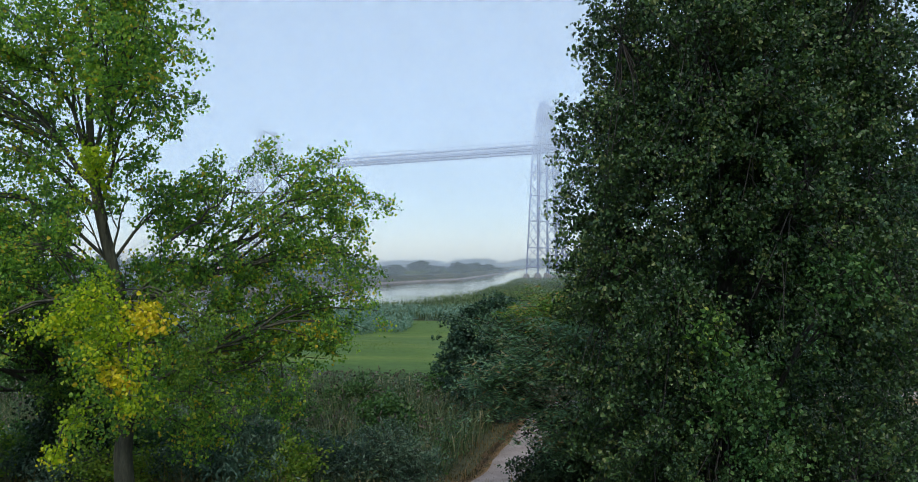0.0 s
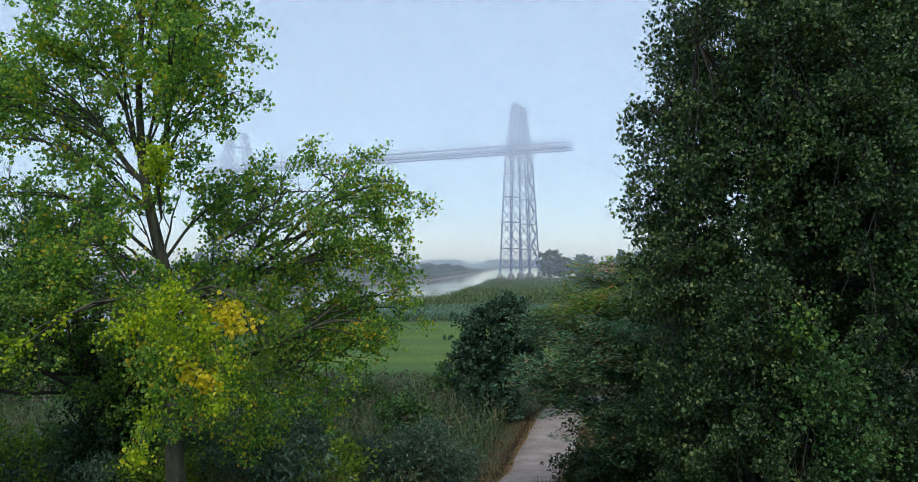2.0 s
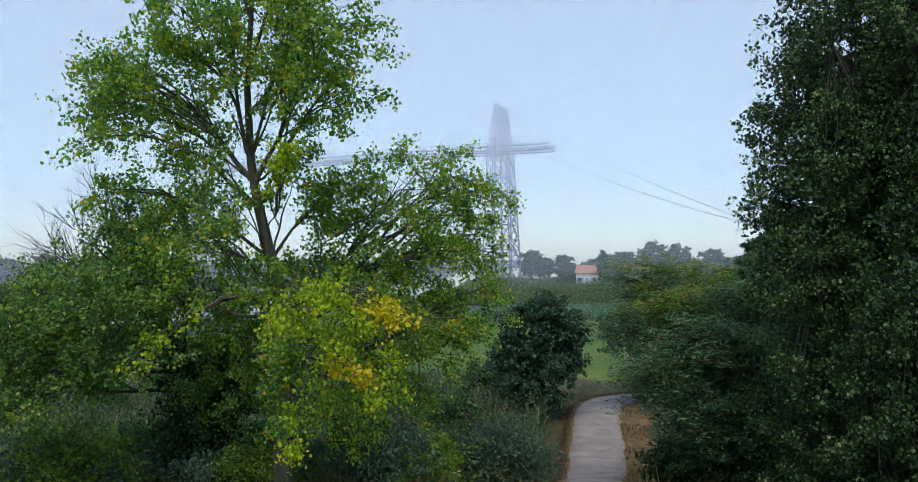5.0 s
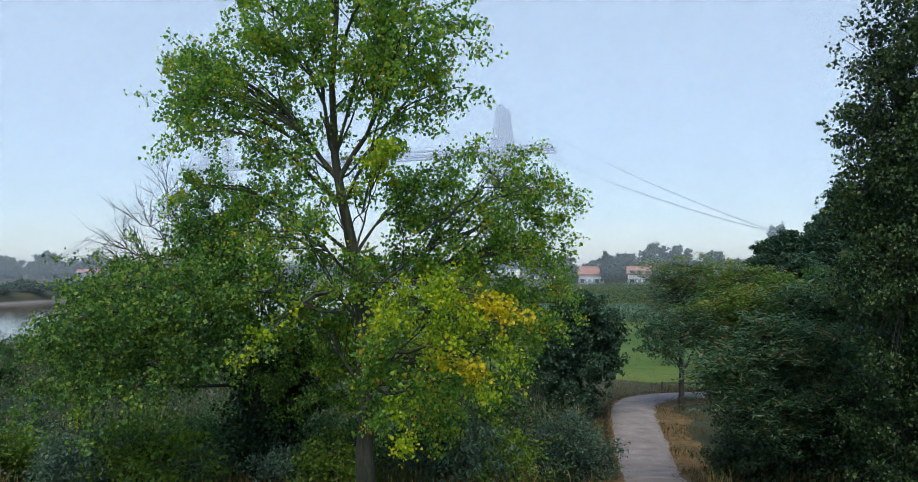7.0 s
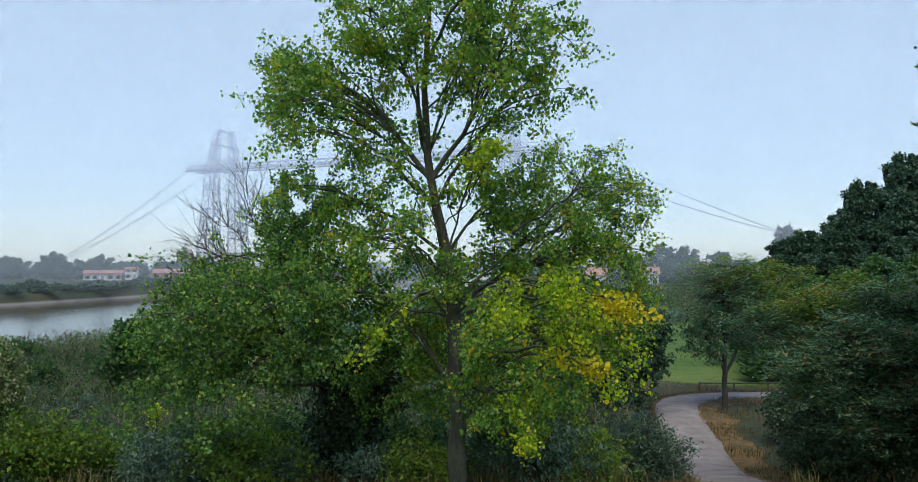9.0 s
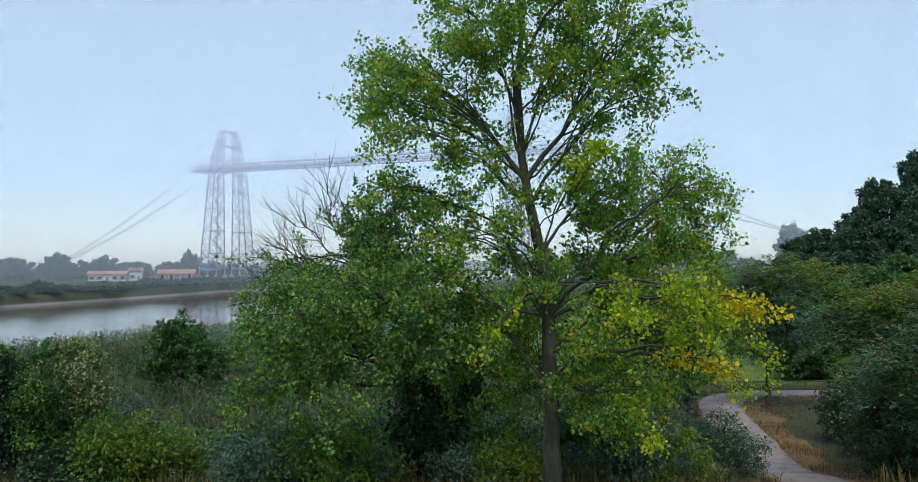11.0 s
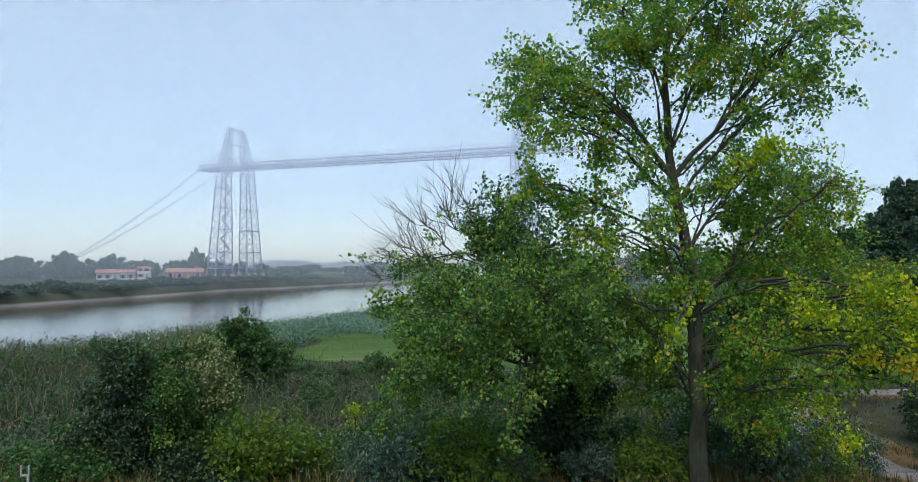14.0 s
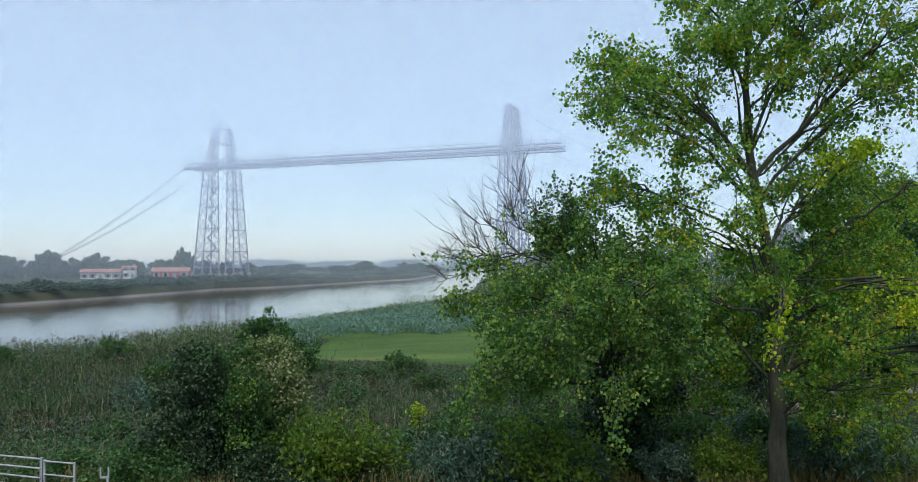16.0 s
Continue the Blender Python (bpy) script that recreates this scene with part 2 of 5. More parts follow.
def mist_sheet_mat(name, low, mid, high, ground=-2.0):
    """Stand-in for haze: translucent sheet with up-turned normals, denser towards the low cloud."""
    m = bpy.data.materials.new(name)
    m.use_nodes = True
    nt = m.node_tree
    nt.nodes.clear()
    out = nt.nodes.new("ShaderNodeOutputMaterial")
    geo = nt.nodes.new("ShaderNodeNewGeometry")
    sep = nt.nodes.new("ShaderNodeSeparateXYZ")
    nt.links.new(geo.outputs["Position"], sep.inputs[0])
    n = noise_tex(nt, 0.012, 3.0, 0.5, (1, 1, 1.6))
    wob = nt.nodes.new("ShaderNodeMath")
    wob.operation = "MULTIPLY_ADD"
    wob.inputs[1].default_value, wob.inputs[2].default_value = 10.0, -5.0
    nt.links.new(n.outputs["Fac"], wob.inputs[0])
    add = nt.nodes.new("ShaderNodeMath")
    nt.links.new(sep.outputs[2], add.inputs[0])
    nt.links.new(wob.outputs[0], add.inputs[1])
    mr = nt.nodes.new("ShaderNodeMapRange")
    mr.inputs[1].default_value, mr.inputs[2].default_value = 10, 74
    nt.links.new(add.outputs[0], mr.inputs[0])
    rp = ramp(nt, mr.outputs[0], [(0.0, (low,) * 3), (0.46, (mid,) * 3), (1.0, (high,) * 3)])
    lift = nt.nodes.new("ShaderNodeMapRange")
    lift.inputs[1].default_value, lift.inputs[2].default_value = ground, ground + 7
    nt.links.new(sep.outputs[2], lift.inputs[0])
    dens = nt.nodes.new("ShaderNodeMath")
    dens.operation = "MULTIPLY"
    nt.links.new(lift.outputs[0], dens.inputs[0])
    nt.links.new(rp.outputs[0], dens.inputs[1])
    # Normals forced upright so the flat sheet stays as bright as the sky.
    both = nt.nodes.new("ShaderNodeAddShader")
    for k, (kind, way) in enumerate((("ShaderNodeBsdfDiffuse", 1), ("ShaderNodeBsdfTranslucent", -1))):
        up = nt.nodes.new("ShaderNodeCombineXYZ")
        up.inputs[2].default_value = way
        sheet_bsdf = nt.nodes.new(kind)
        sheet_bsdf.inputs["Color"].default_value = (0.84, 0.94, 0.98, 1)
        nt.links.new(up.outputs[0], sheet_bsdf.inputs["Normal"])
        nt.links.new(sheet_bsdf.outputs[0], both.inputs[k])
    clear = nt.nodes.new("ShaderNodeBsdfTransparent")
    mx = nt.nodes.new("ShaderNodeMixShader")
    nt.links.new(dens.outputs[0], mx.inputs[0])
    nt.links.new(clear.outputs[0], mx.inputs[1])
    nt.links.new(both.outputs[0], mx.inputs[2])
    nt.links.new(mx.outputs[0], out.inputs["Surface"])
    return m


# ---- mesh helpers ----
class Bag:
    """Collects vertices and quads of one mesh."""

    def __init__(self):
        self.v, self.f, self.n = [], [], 0

    def add(self, v, f):
        self.v.append(np.asarray(v, dtype=np.float32))
        self.f.append(np.asarray(f, dtype=np.int32) + self.n)
        self.n += len(v)

    def mesh(self, name, material, smooth=False):
        v, f = np.concatenate(self.v), np.concatenate(self.f)
        me = bpy.data.meshes.new(name)
        me.vertices.add(len(v))
        me.vertices.foreach_set("co", v.ravel())
        me.loops.add(f.size)
        me.loops.foreach_set("vertex_index", f.ravel())
        me.polygons.add(len(f))
        me.polygons.foreach_set("loop_start", np.arange(0, f.size, 4, dtype=np.int32))
        me.polygons.foreach_set("use_smooth", np.full(len(f), smooth))
        me.update(calc_edges=True)
        me.materials.append(material)
        return me


def part(name, bag, material, parent=None, label="", smooth=False):
    ob = new(name, bag.mesh(name, material, smooth))
    if parent is not None:
        ob.parent = parent
        ob.matrix_parent_inverse = parent.matrix_world.inverted()
    if label:
        ob["label"] = label
    return ob


def root(name, at, label, category, group="", kind=""):
    e = new(name)
    e.location = at
    e.matrix_world = Matrix.Translation(at)
    e.empty_display_size = 0.2
    return tagged(e, label, category, group, kind)


def tube(bag, pts, radii, sides=6):
    pts = np.asarray(pts, float)
    k = len(pts)
    d = np.gradient(pts, axis=0)
    d /= np.linalg.norm(d, axis=1)[:, None] + 1e-9
    ref = np.array([0.0, 0.0, 1.0]) if abs(d[:, 2]).mean() < 0.8 else np.array([1.0, 0.0, 0.0])
    a = np.cross(d, ref)
    a /= np.linalg.norm(a, axis=1)[:, None] + 1e-9
    b = np.cross(d, a)
    th = np.linspace(0, 2 * np.pi, sides, endpoint=False)
    ring = np.cos(th)[None, :, None] * a[:, None, :] + np.sin(th)[None, :, None] * b[:, None, :]
    v = pts[:, None, :] + ring * np.asarray(radii, float)[:, None, None]
    f = []
    for i in range(k - 1):
        for j in range(sides):
            j2 = (j + 1) % sides
            f.append((i * sides + j, i * sides + j2, (i + 1) * sides + j2, (i + 1) * sides + j))
    v = v.reshape(-1, 3)
    e = k * sides
    if sides == 4:
        f += [(0, 1, 2, 3), (e - 1, e - 2, e - 3, e - 4)]
    elif sides == 6:
        f += [(0, 1, 2, 5), (5, 2, 3, 4), (e - 1, e - 2, e - 5, e - 6), (e - 2, e - 3, e - 4, e - 5)]
    bag.add(v, f)


def box(bag, lo, hi, bevel=0.0):
    """A box with chamfered upright edges when bevel is given."""
    (x0, y0, z0), (x1, y1, z1) = lo, hi
    if not bevel:
        v = [(x, y, z) for z in (z0, z1) for x, y in ((x0, y0), (x1, y0), (x1, y1), (x0, y1))]
        bag.add(v, [(3, 2, 1, 0), (4, 5, 6, 7), (0, 1, 5, 4), (1, 2, 6, 5), (2, 3, 7, 6), (3, 0, 4, 7)])
        return
    b = bevel
    ring = [(x0 + b, y0), (x1 - b, y0), (x1, y0 + b), (x1, y1 - b), (x1 - b, y1), (x0 + b, y1), (x0, y1 - b), (x0, y0 + b)]
    v = [(x, y, z) for z in (z0, z1) for x, y in ring]
    f = [(i, (i + 1) % 8, 8 + (i + 1) % 8, 8 + i) for i in range(8)]
    f += [(8, 9, 10, 15), (15, 10, 11, 14), (14, 11, 12, 13), (7, 2, 1, 0), (6, 3, 2, 7), (5, 4, 3, 6)]
    bag.add(v, f)


def beam(bag, a, b, w):
    """A square bar from a to b."""
    tube(bag, [a, b], [w * 0.7071, w * 0.7071], 4)


def leaves(bag, c, size, rng, aspect=0.8, flat=0.0, spread=0.3, broad=False):
    """A folded leaf at every centre, facing at random; flat turns them towards level; broad ones have rounded shoulders."""
    n = len(c)
    nor = rng.normal(size=(n, 3))
    nor[:, 2] += flat * 3 * np.sign(nor[:, 2] + 1e-6)
    if broad:
        nor[:, 2] = 0.75 * nor[:, 2] + 0.25
    nor /= np.linalg.norm(nor, axis=1)[:, None]
    t = rng.normal(size=(n, 3))
    t[:, 2] -= (1.0 if broad else 0.35) * (1 - flat)
    t -= (t * nor).sum(1)[:, None] * nor
    t /= np.linalg.norm(t, axis=1)[:, None] + 1e-9
    s = np.cross(nor, t)
    L = (size * (1 + spread * rng.normal(size=n)).clip(0.5, 1.7))[:, None]
    W = L * aspect * 0.5
    if broad:
        v = np.empty((n, 6, 3))
        v[:, 0] = c - t * L * 0.45
        v[:, 1] = c + s * W - t * L * 0.22 + nor * W * 0.3
        v[:, 2] = c + s * W * 0.72 + t * L * 0.2 + nor * W * 0.25
        v[:, 3] = c + t * L * 0.55 - nor * L * 0.1
        v[:, 4] = c - s * W * 0.72 + t * L * 0.2 + nor * W * 0.25
        v[:, 5] = c - s * W - t * L * 0.22 + nor * W * 0.3
        i = np.arange(n)[:, None] * 6
        bag.add(v.reshape(-1, 3), np.concatenate([i + np.array([0, 1, 2, 3]), i + np.array([0, 3, 4, 5])]))
        return
    v = np.empty((n, 4, 3))
    v[:, 0] = c - t * L * 0.5
    v[:, 1] = c + s * W - t * L * 0.08 + nor * W * 0.3
    v[:, 2] = c + t * L * 0.5
    v[:, 3] = c - s * W - t * L * 0.08 + nor * W * 0.3
    bag.add(v.reshape(-1, 3), np.arange(4 * n).reshape(n, 4))


def in_ball(rng, n, inner=0.4):
    d = rng.normal(size=(n, 3))
    d /= np.linalg.norm(d, axis=1)[:, None]
    r = (inner ** 3 + (1 - inner ** 3) * rng.random(n)) ** (1 / 3)
    return d * r[:, None]


def bent(a, b, rng, k=5, sag=0.1):
    """A crooked way from a to b."""
    a, b = np.asarray(a, float), np.asarray(b, float)
    u = np.linspace(0, 1, k)[:, None]
    L = np.linalg.norm(b - a)
    p = a + (b - a) * u
    wig = rng.normal(size=(k, 3)) * 0.035 * L
    wig[0] = wig[-1] = 0
    if k > 4:
        wig[1:-1] = (wig[:-2] + 2 * wig[1:-1] + wig[2:]) / 3
    p += wig
    p[:, 2] += (np.sin(u[:, 0] * np.pi)) * sag * L
    return p


def open_sprays(wood, green, limb, lobe, rng):
    """Open foliage: secondary boughs into a lobe, twigs off each, and large leaves strung along the twigs."""
    c, r = np.array(lobe["c"], float), np.array(lobe["r"], float)
    n, per, droop = lobe["n"], lobe["per"], lobe.get("droop", 0.1)
    nb = max(2, int(round(n / 5)))
    goal = c + in_ball(rng, nb, 0.55) * r * 1.05
    for g in goal:
        i = rng.integers(len(limb) // 2 - 1, len(limb))
        b = bent(limb[i], g, rng, 6, 0.08)
        L = np.linalg.norm(b[-1] - b[0])
        tube(wood, b, np.linspace(0.009 + 0.008 * L, 0.005, 6), 4)
        reach = 0.34 * min(r.mean(), 1.5)
        for _ in range(7):
            u = rng.uniform(1.8, 5.0)
            k = min(int(u), 4)
            q = b[k] + (b[k + 1] - b[k]) * (u - k)
            d = rng.normal(size=3) * reach * 0.75 + (g - b[0]) / max(L, 0.2) * reach * 0.6
            d[2] -= droop * reach
            p = bent(q, q + d, rng, 4, 0.05)
            tube(wood, p, np.linspace(0.007, 0.003, 4), 3)
            m = max(4, int(per * lobe["open"] * 1.05))
            w = rng.uniform(0.25, 1.06, m) ** 0.7 * 3
            s = np.clip(w.astype(int), 0, 2)
            cc = p[s] + (p[s + 1] - p[s]) * (w - s)[:, None]
            cc += rng.normal(size=cc.shape) * (0.1, 0.1, 0.09) - (0, 0, 0.04)
            leaves(green, cc, lobe.get("leaf", 0.08) * 0.86, rng, 1.0, 0.0, 0.22, True)


def foliage(wood, green, limb, lobe, rng):
    """Branchlets from a limb into a lobe of the crown, with leaves in clumps along their outer ends."""
    c, r = np.array(lobe["c"], float), np.array(lobe["r"], float)
    n, per, sig = lobe.get("n", 60), lobe.get("per", 90), lobe.get("sig", 0.135)
    if lobe.get("open"):
        open_sprays(wood, green, limb, lobe, rng)
        return
    ends = c + in_ball(rng, n, lobe.get("inner", 0.35)) * r
    for e in ends:
        i = rng.integers(len(limb) // 2, len(limb))
        p = bent(limb[i], e, rng, 4, lobe.get("sag", 0.06))
        L = np.linalg.norm(p[-1] - p[0])
        tube(wood, p, np.linspace(0.006 + 0.006 * L, 0.004, 4), 3)
        m = max(2, int(lobe.get("clumps", 4)))
        u = rng.uniform(0.35, 1.0, m)
        u[0] = 1.0
        seg = np.clip((u * 3).astype(int), 0, 2)
        cc = p[seg] + (p[seg + 1] - p[seg]) * (u * 3 - seg)[:, None]
        cc = cc + rng.normal(size=cc.shape).clip(-1.5, 1.5) * sig * 0.9
        k = max(1, int(per * (1.0 if "size" in lobe else 1.9)) // m)
        shape = np.array([1.7, 1.7, 0.45]) if lobe.get("flat", 0) > 0.5 else np.array([1, 1, 0.8])
        pts = np.repeat(cc, k, axis=0) + in_ball(rng, m * k, 0.25) * sig * 1.7 * shape
        leaves(green, pts, lobe.get("size", 0.073), rng, lobe.get("aspect", 0.85), lobe.get("flat", 0.0), 0.3, lobe.get("broad", False))


def tree(name, base, trunk, radii, lobes, label, category="tree", bark=BARK, seed=1, group="", limb_r=0.09, bare=(), leaf=None, airy=0.0):
    """A tree: tapered trunk, one limb and its leaves for every lobe of the crown, bare twigs where given."""
    rng = np.random.default_rng(seed)
    e = root(name, base, label, category, group)
    tp = np.array(trunk, float)
    dense = np.concatenate([np.linspace(tp[i], tp[i + 1], 5)[:-1] for i in range(len(tp) - 1)] + [tp[-1:]])
    rr = np.interp(np.linspace(0, 1, len(dense)), np.linspace(0, 1, len(radii)), radii)
    dense[1:-1] += rng.normal(size=(len(dense) - 2, 3)) * 0.012
    tb = Bag()
    tube(tb, dense, rr, 10 if radii[0] > 0.12 else 6)
    part("trunk", tb, bark, e, smooth=True)
    for lobe in lobes:
        if airy and "size" not in lobe:
            lobe.setdefault("open", airy)
        c, r = np.array(lobe["c"], float), np.array(lobe["r"], float)
        start = lobe.get("start")
        if start is None:
            want = c[2] - 0.6 * np.linalg.norm(c[:2] - dense[np.argmin(abs(dense[:, 2] - c[2])), :2]) - 0.3 * r[2]
            start = want
        i = int(np.argmin(abs(dense[:, 2] - start)))
        limb = bent(dense[i], c + r * (0, 0, 0.3), rng, 7, lobe.get("rise", 0.05 if not airy else rng.uniform(-0.08, 0.1)))
        wood, green = Bag(), Bag()
        R = min(lobe.get("limb", limb_r), rr[i] * 0.8)
        tube(wood, limb, np.linspace(R, 0.25 * R, 7), 6)
        foliage(wood, green, limb, lobe, rng)
        part("limb", wood, bark, e, smooth=True)
        part("crown", green, lobe["mat"] or leaf or POPLAR, e, lobe.get("label", ""))
    for a, b, n in bare:
        wood = Bag()
        main = bent(a, b, rng, 7, 0.05)
        main[1:-1] += rng.normal(size=(5, 3)) * 0.06
        tube(wood, main, np.linspace(0.032, 0.008, 7), 5)
        for _ in range(n):
            q = main[rng.integers(2, 7)]
            d = (np.array(b) - np.array(a)) * rng.uniform(0.1, 0.28) + rng.normal(size=3) * 0.3 + (0, 0, 0.22)
            tw = bent(q, q + d, rng, 4, 0.0)
            tube(wood, tw, np.linspace(0.014, 0.005, 4), 3)
            for _ in range(4):
                q2 = tw[rng.integers(1, 4)]
                tube(wood, bent(q2, q2 + d * 0.5 + rng.normal(size=3) * 0.15, rng, 3, 0), (0.006, 0.004, 0.003), 3)
        part("bare_branch", wood, DEAD, e, "bare dead grey branch")
    return e


def shrub(name, base, lobes, label, seed=1, category="shrub", group="", mat=SHRUB):
    """A bush: several stems from the ground, each carrying a lobe of leaves."""
    rng = np.random.default_rng(seed)
    e = root(name, base, label, category, group)
    for lobe in lobes:
        wood, green = Bag(), Bag()
        c, r = np.array(lobe["c"], float), np.array(lobe["r"], float)
        foot = np.array(base, float) + (*rng.normal(size=2) * 0.15, -0.05)
        limb = bent(foot, c + r * (0, 0, 0.2), rng, 6, 0.03)
        tube(wood, limb, np.linspace(0.05, 0.015, 6), 5)
        foliage(wood, green, limb, lobe, rng)
        part("stem", wood, DARK_BARK, e)
        part("crown", green, lobe["mat"] or mat, e, lobe.get("label", ""))
    return e


# ---- the lie of the land ----
BANK_Y = np.array([-400, 0, 62, 105, 165, 230, 285, 310, 340, 420, 800, 1500, 5000], float)
BANK_X = np.array([-220, -85, -47, -25, -6, 2, 6, 16, 40, 85, 220, 450, 1500], float)
FAR_Y = np.array([-400, 100, 192, 235, 298, 320, 463, 706, 1400, 5000], float)
FAR_X = np.array([-330, -150, -119, -107, -95, -79, -25, 1, 60, 500], float)
WATER = -3.0


def smooth(a, b, x):
    u = np.clip((x - a) / (b - a), 0, 1)
    return u * u * (3 - 2 * u)


def shore(x, y):
    """Distance into the river (positive) or on to the land (negative), roughly."""
    n, f = np.interp(y, BANK_Y, BANK_X), np.interp(y, FAR_Y, FAR_X)
    return np.minimum((n - x) * 0.85, (x - f) * 0.8)


def height(x, y):
    x, y = np.asarray(x, float), np.asarray(y, float)
    s = shore(x, y)
    lumps = 0.12 * np.sin(x * 0.31 + 1.3 * np.sin(y * 0.17)) + 0.1 * np.sin(y * 0.23 + x * 0.11)
    near = smooth(30, 18, y)
    z = lumps * (1 - near) * smooth(36, 60, y + abs(x) * 0.4) + 1.6 * smooth(28, 17, y)
    # far shore lies a little higher
    z = z + 0.6 * smooth(250, 330, y)
    # the wooded hill
    z = z + 9.0 * smooth(36, 75, x) * smooth(20, 60, y) * smooth(240, 120, y)
    z = z - (z + 6.0) * smooth(-2, 7, s)
    return z


def ground():
    def axis(stops):
        out = []
        for a, b, n in stops:
            out.append(np.linspace(a, b, n, endpoint=False))
        return np.concatenate(out + [[stops[-1][1]]])
    xs = axis([(-4800, -600, 20), (-600, -160, 40), (-160, -60, 50), (-60, 40, 100), (40, 160, 50), (160, 600, 30), (600, 4800, 20)])
    ys = axis([(-1500, -60, 14), (-60, 10, 20), (10, 60, 60), (60, 360, 150), (360, 800, 60), (800, 4900, 40)])
    X, Y = np.meshgrid(xs, ys)
    v = np.stack([X, Y, height(X, Y)], -1).reshape(-1, 3)
    nx, ny = len(xs), len(ys)
    i = np.arange(nx * ny).reshape(ny, nx)
    f = np.stack([i[:-1, :-1], i[:-1, 1:], i[1:, 1:], i[1:, :-1]], -1).reshape(-1, 4)
    b = Bag()
    b.add(v, f)
    tagged(part("ground", b, ground_mat(), smooth=True), "flat green-brown marsh ground with muddy river banks", "ground", kind="structure")
    w = Bag()
    w.add([(-4000, -1400, WATER), (4000, -1400, WATER), (4000, 4800, WATER), (-4000, 4800, WATER)], [(0, 1, 2, 3)])
    tagged(part("river", w, water_mat()), "calm brown river water mirroring the pale sky", "river", kind="structure")


ground()


def meadow_edge(th):
    """Outline of the mown meadow round its middle."""
    r = 1 + 0.06 * np.sin(5 * th + 1) + 0.04 * np.sin(9 * th) + 0.2 * np.exp(-((((th + np.pi) % (2 * np.pi) - np.pi) + 1.38) / 0.3) ** 2)
    return 4 + 31 * r * np.cos(th) * 1.0, 75 + 25 * r * np.sin(th)


def in_meadow(x, y):
    th = np.arctan2((y - 75) / 25, (x - 4) / 31)
    mx, my = meadow_edge(th)
    return ((x - 4) / 31) ** 2 + ((y - 75) / 25) ** 2 < ((mx - 4) / 31) ** 2 + ((my - 75) / 25) ** 2


def meadow():
    b = Bag()
    th = np.linspace(0, 2 * np.pi, 97)[:-1]
    mx, my = meadow_edge(th)
    k = np.linspace(0.02, 1, 24)
    X = 4 + (mx - 4)[None, :] * k[:, None]
    Y = 75 + (my - 75)[None, :] * k[:, None]
    Z = height(X, Y) + 0.06
    Z[-1] -= 0.12
    i = np.arange(24 * 96).reshape(24, 96)
    j = np.roll(i, -1, axis=1)
    b.add(np.stack([X, Y, Z], -1).reshape(-1, 3), np.stack([i[:-1], i[1:], j[1:], j[:-1]], -1).reshape(-1, 4))
    tagged(part("meadow", b, MEADOW, smooth=True), "bright green mown meadow among the reeds", "meadow", kind="structure")


meadow()

# the footpath: runs out from below, then bends away to the right
PATH_LINE = np.array([(-12, -34), (-7, -14), (-2.2, 6), (-0.6, 13), (0.55, 19), (1.66, 23.6), (2.1, 25.6), (3.27, 31.5), (4.3, 37.2), (5.6, 40.4), (8.5, 41.8), (13, 42.2), (22, 42.5), (34, 44)], float)


def ribbon(line, n):
    d = np.concatenate([[0], np.cumsum(np.linalg.norm(np.diff(line, axis=0), axis=1))])
    s = np.linspace(0, d[-1], n)
    p = np.stack([np.interp(s, d, line[:, 0]), np.interp(s, d, line[:, 1])], 1)
    for _ in range(6):
        p[1:-1] = (p[:-2] + 2 * p[1:-1] + p[2:]) / 4
    t = np.gradient(p, axis=0)
    t /= np.linalg.norm(t, axis=1)[:, None]
    return p, np.stack([t[:, 1], -t[:, 0]], 1)


def footpath():
    p, side = ribbon(PATH_LINE, 150)
    rng = np.random.default_rng(5)
    rows = []
    for o, dz in ((-1.12, -0.05), (-1.0, 0.05), (-0.4, 0.075), (0.4, 0.075), (1.0, 0.05), (1.12, -0.05)):
        w = o * np.interp(p[:, 1], (22, 30), (0.8, 1.0)) * (1 + (0.05 * rng.normal(size=len(p)) if abs(o) > 0.9 else 0))
        q = p + side * (w[:, None] if np.ndim(w) else w)
        rows.append(np.stack([q[:, 0], q[:, 1], height(q[:, 0], q[:, 1]) + dz], 1))
    v = np.stack(rows, 0)
    i = np.arange(v.shape[0] * v.shape[1]).reshape(v.shape[:2])
    b = Bag()
    b.add(v.reshape(-1, 3), np.stack([i[:-1, :-1], i[:-1, 1:], i[1:, 1:], i[1:, :-1]], -1).reshape(-1, 4))
    tagged(part("footpath", b, GRAVEL, smooth=True), "pale grey compacted gravel footpath bending away", "path", kind="structure")


footpath()


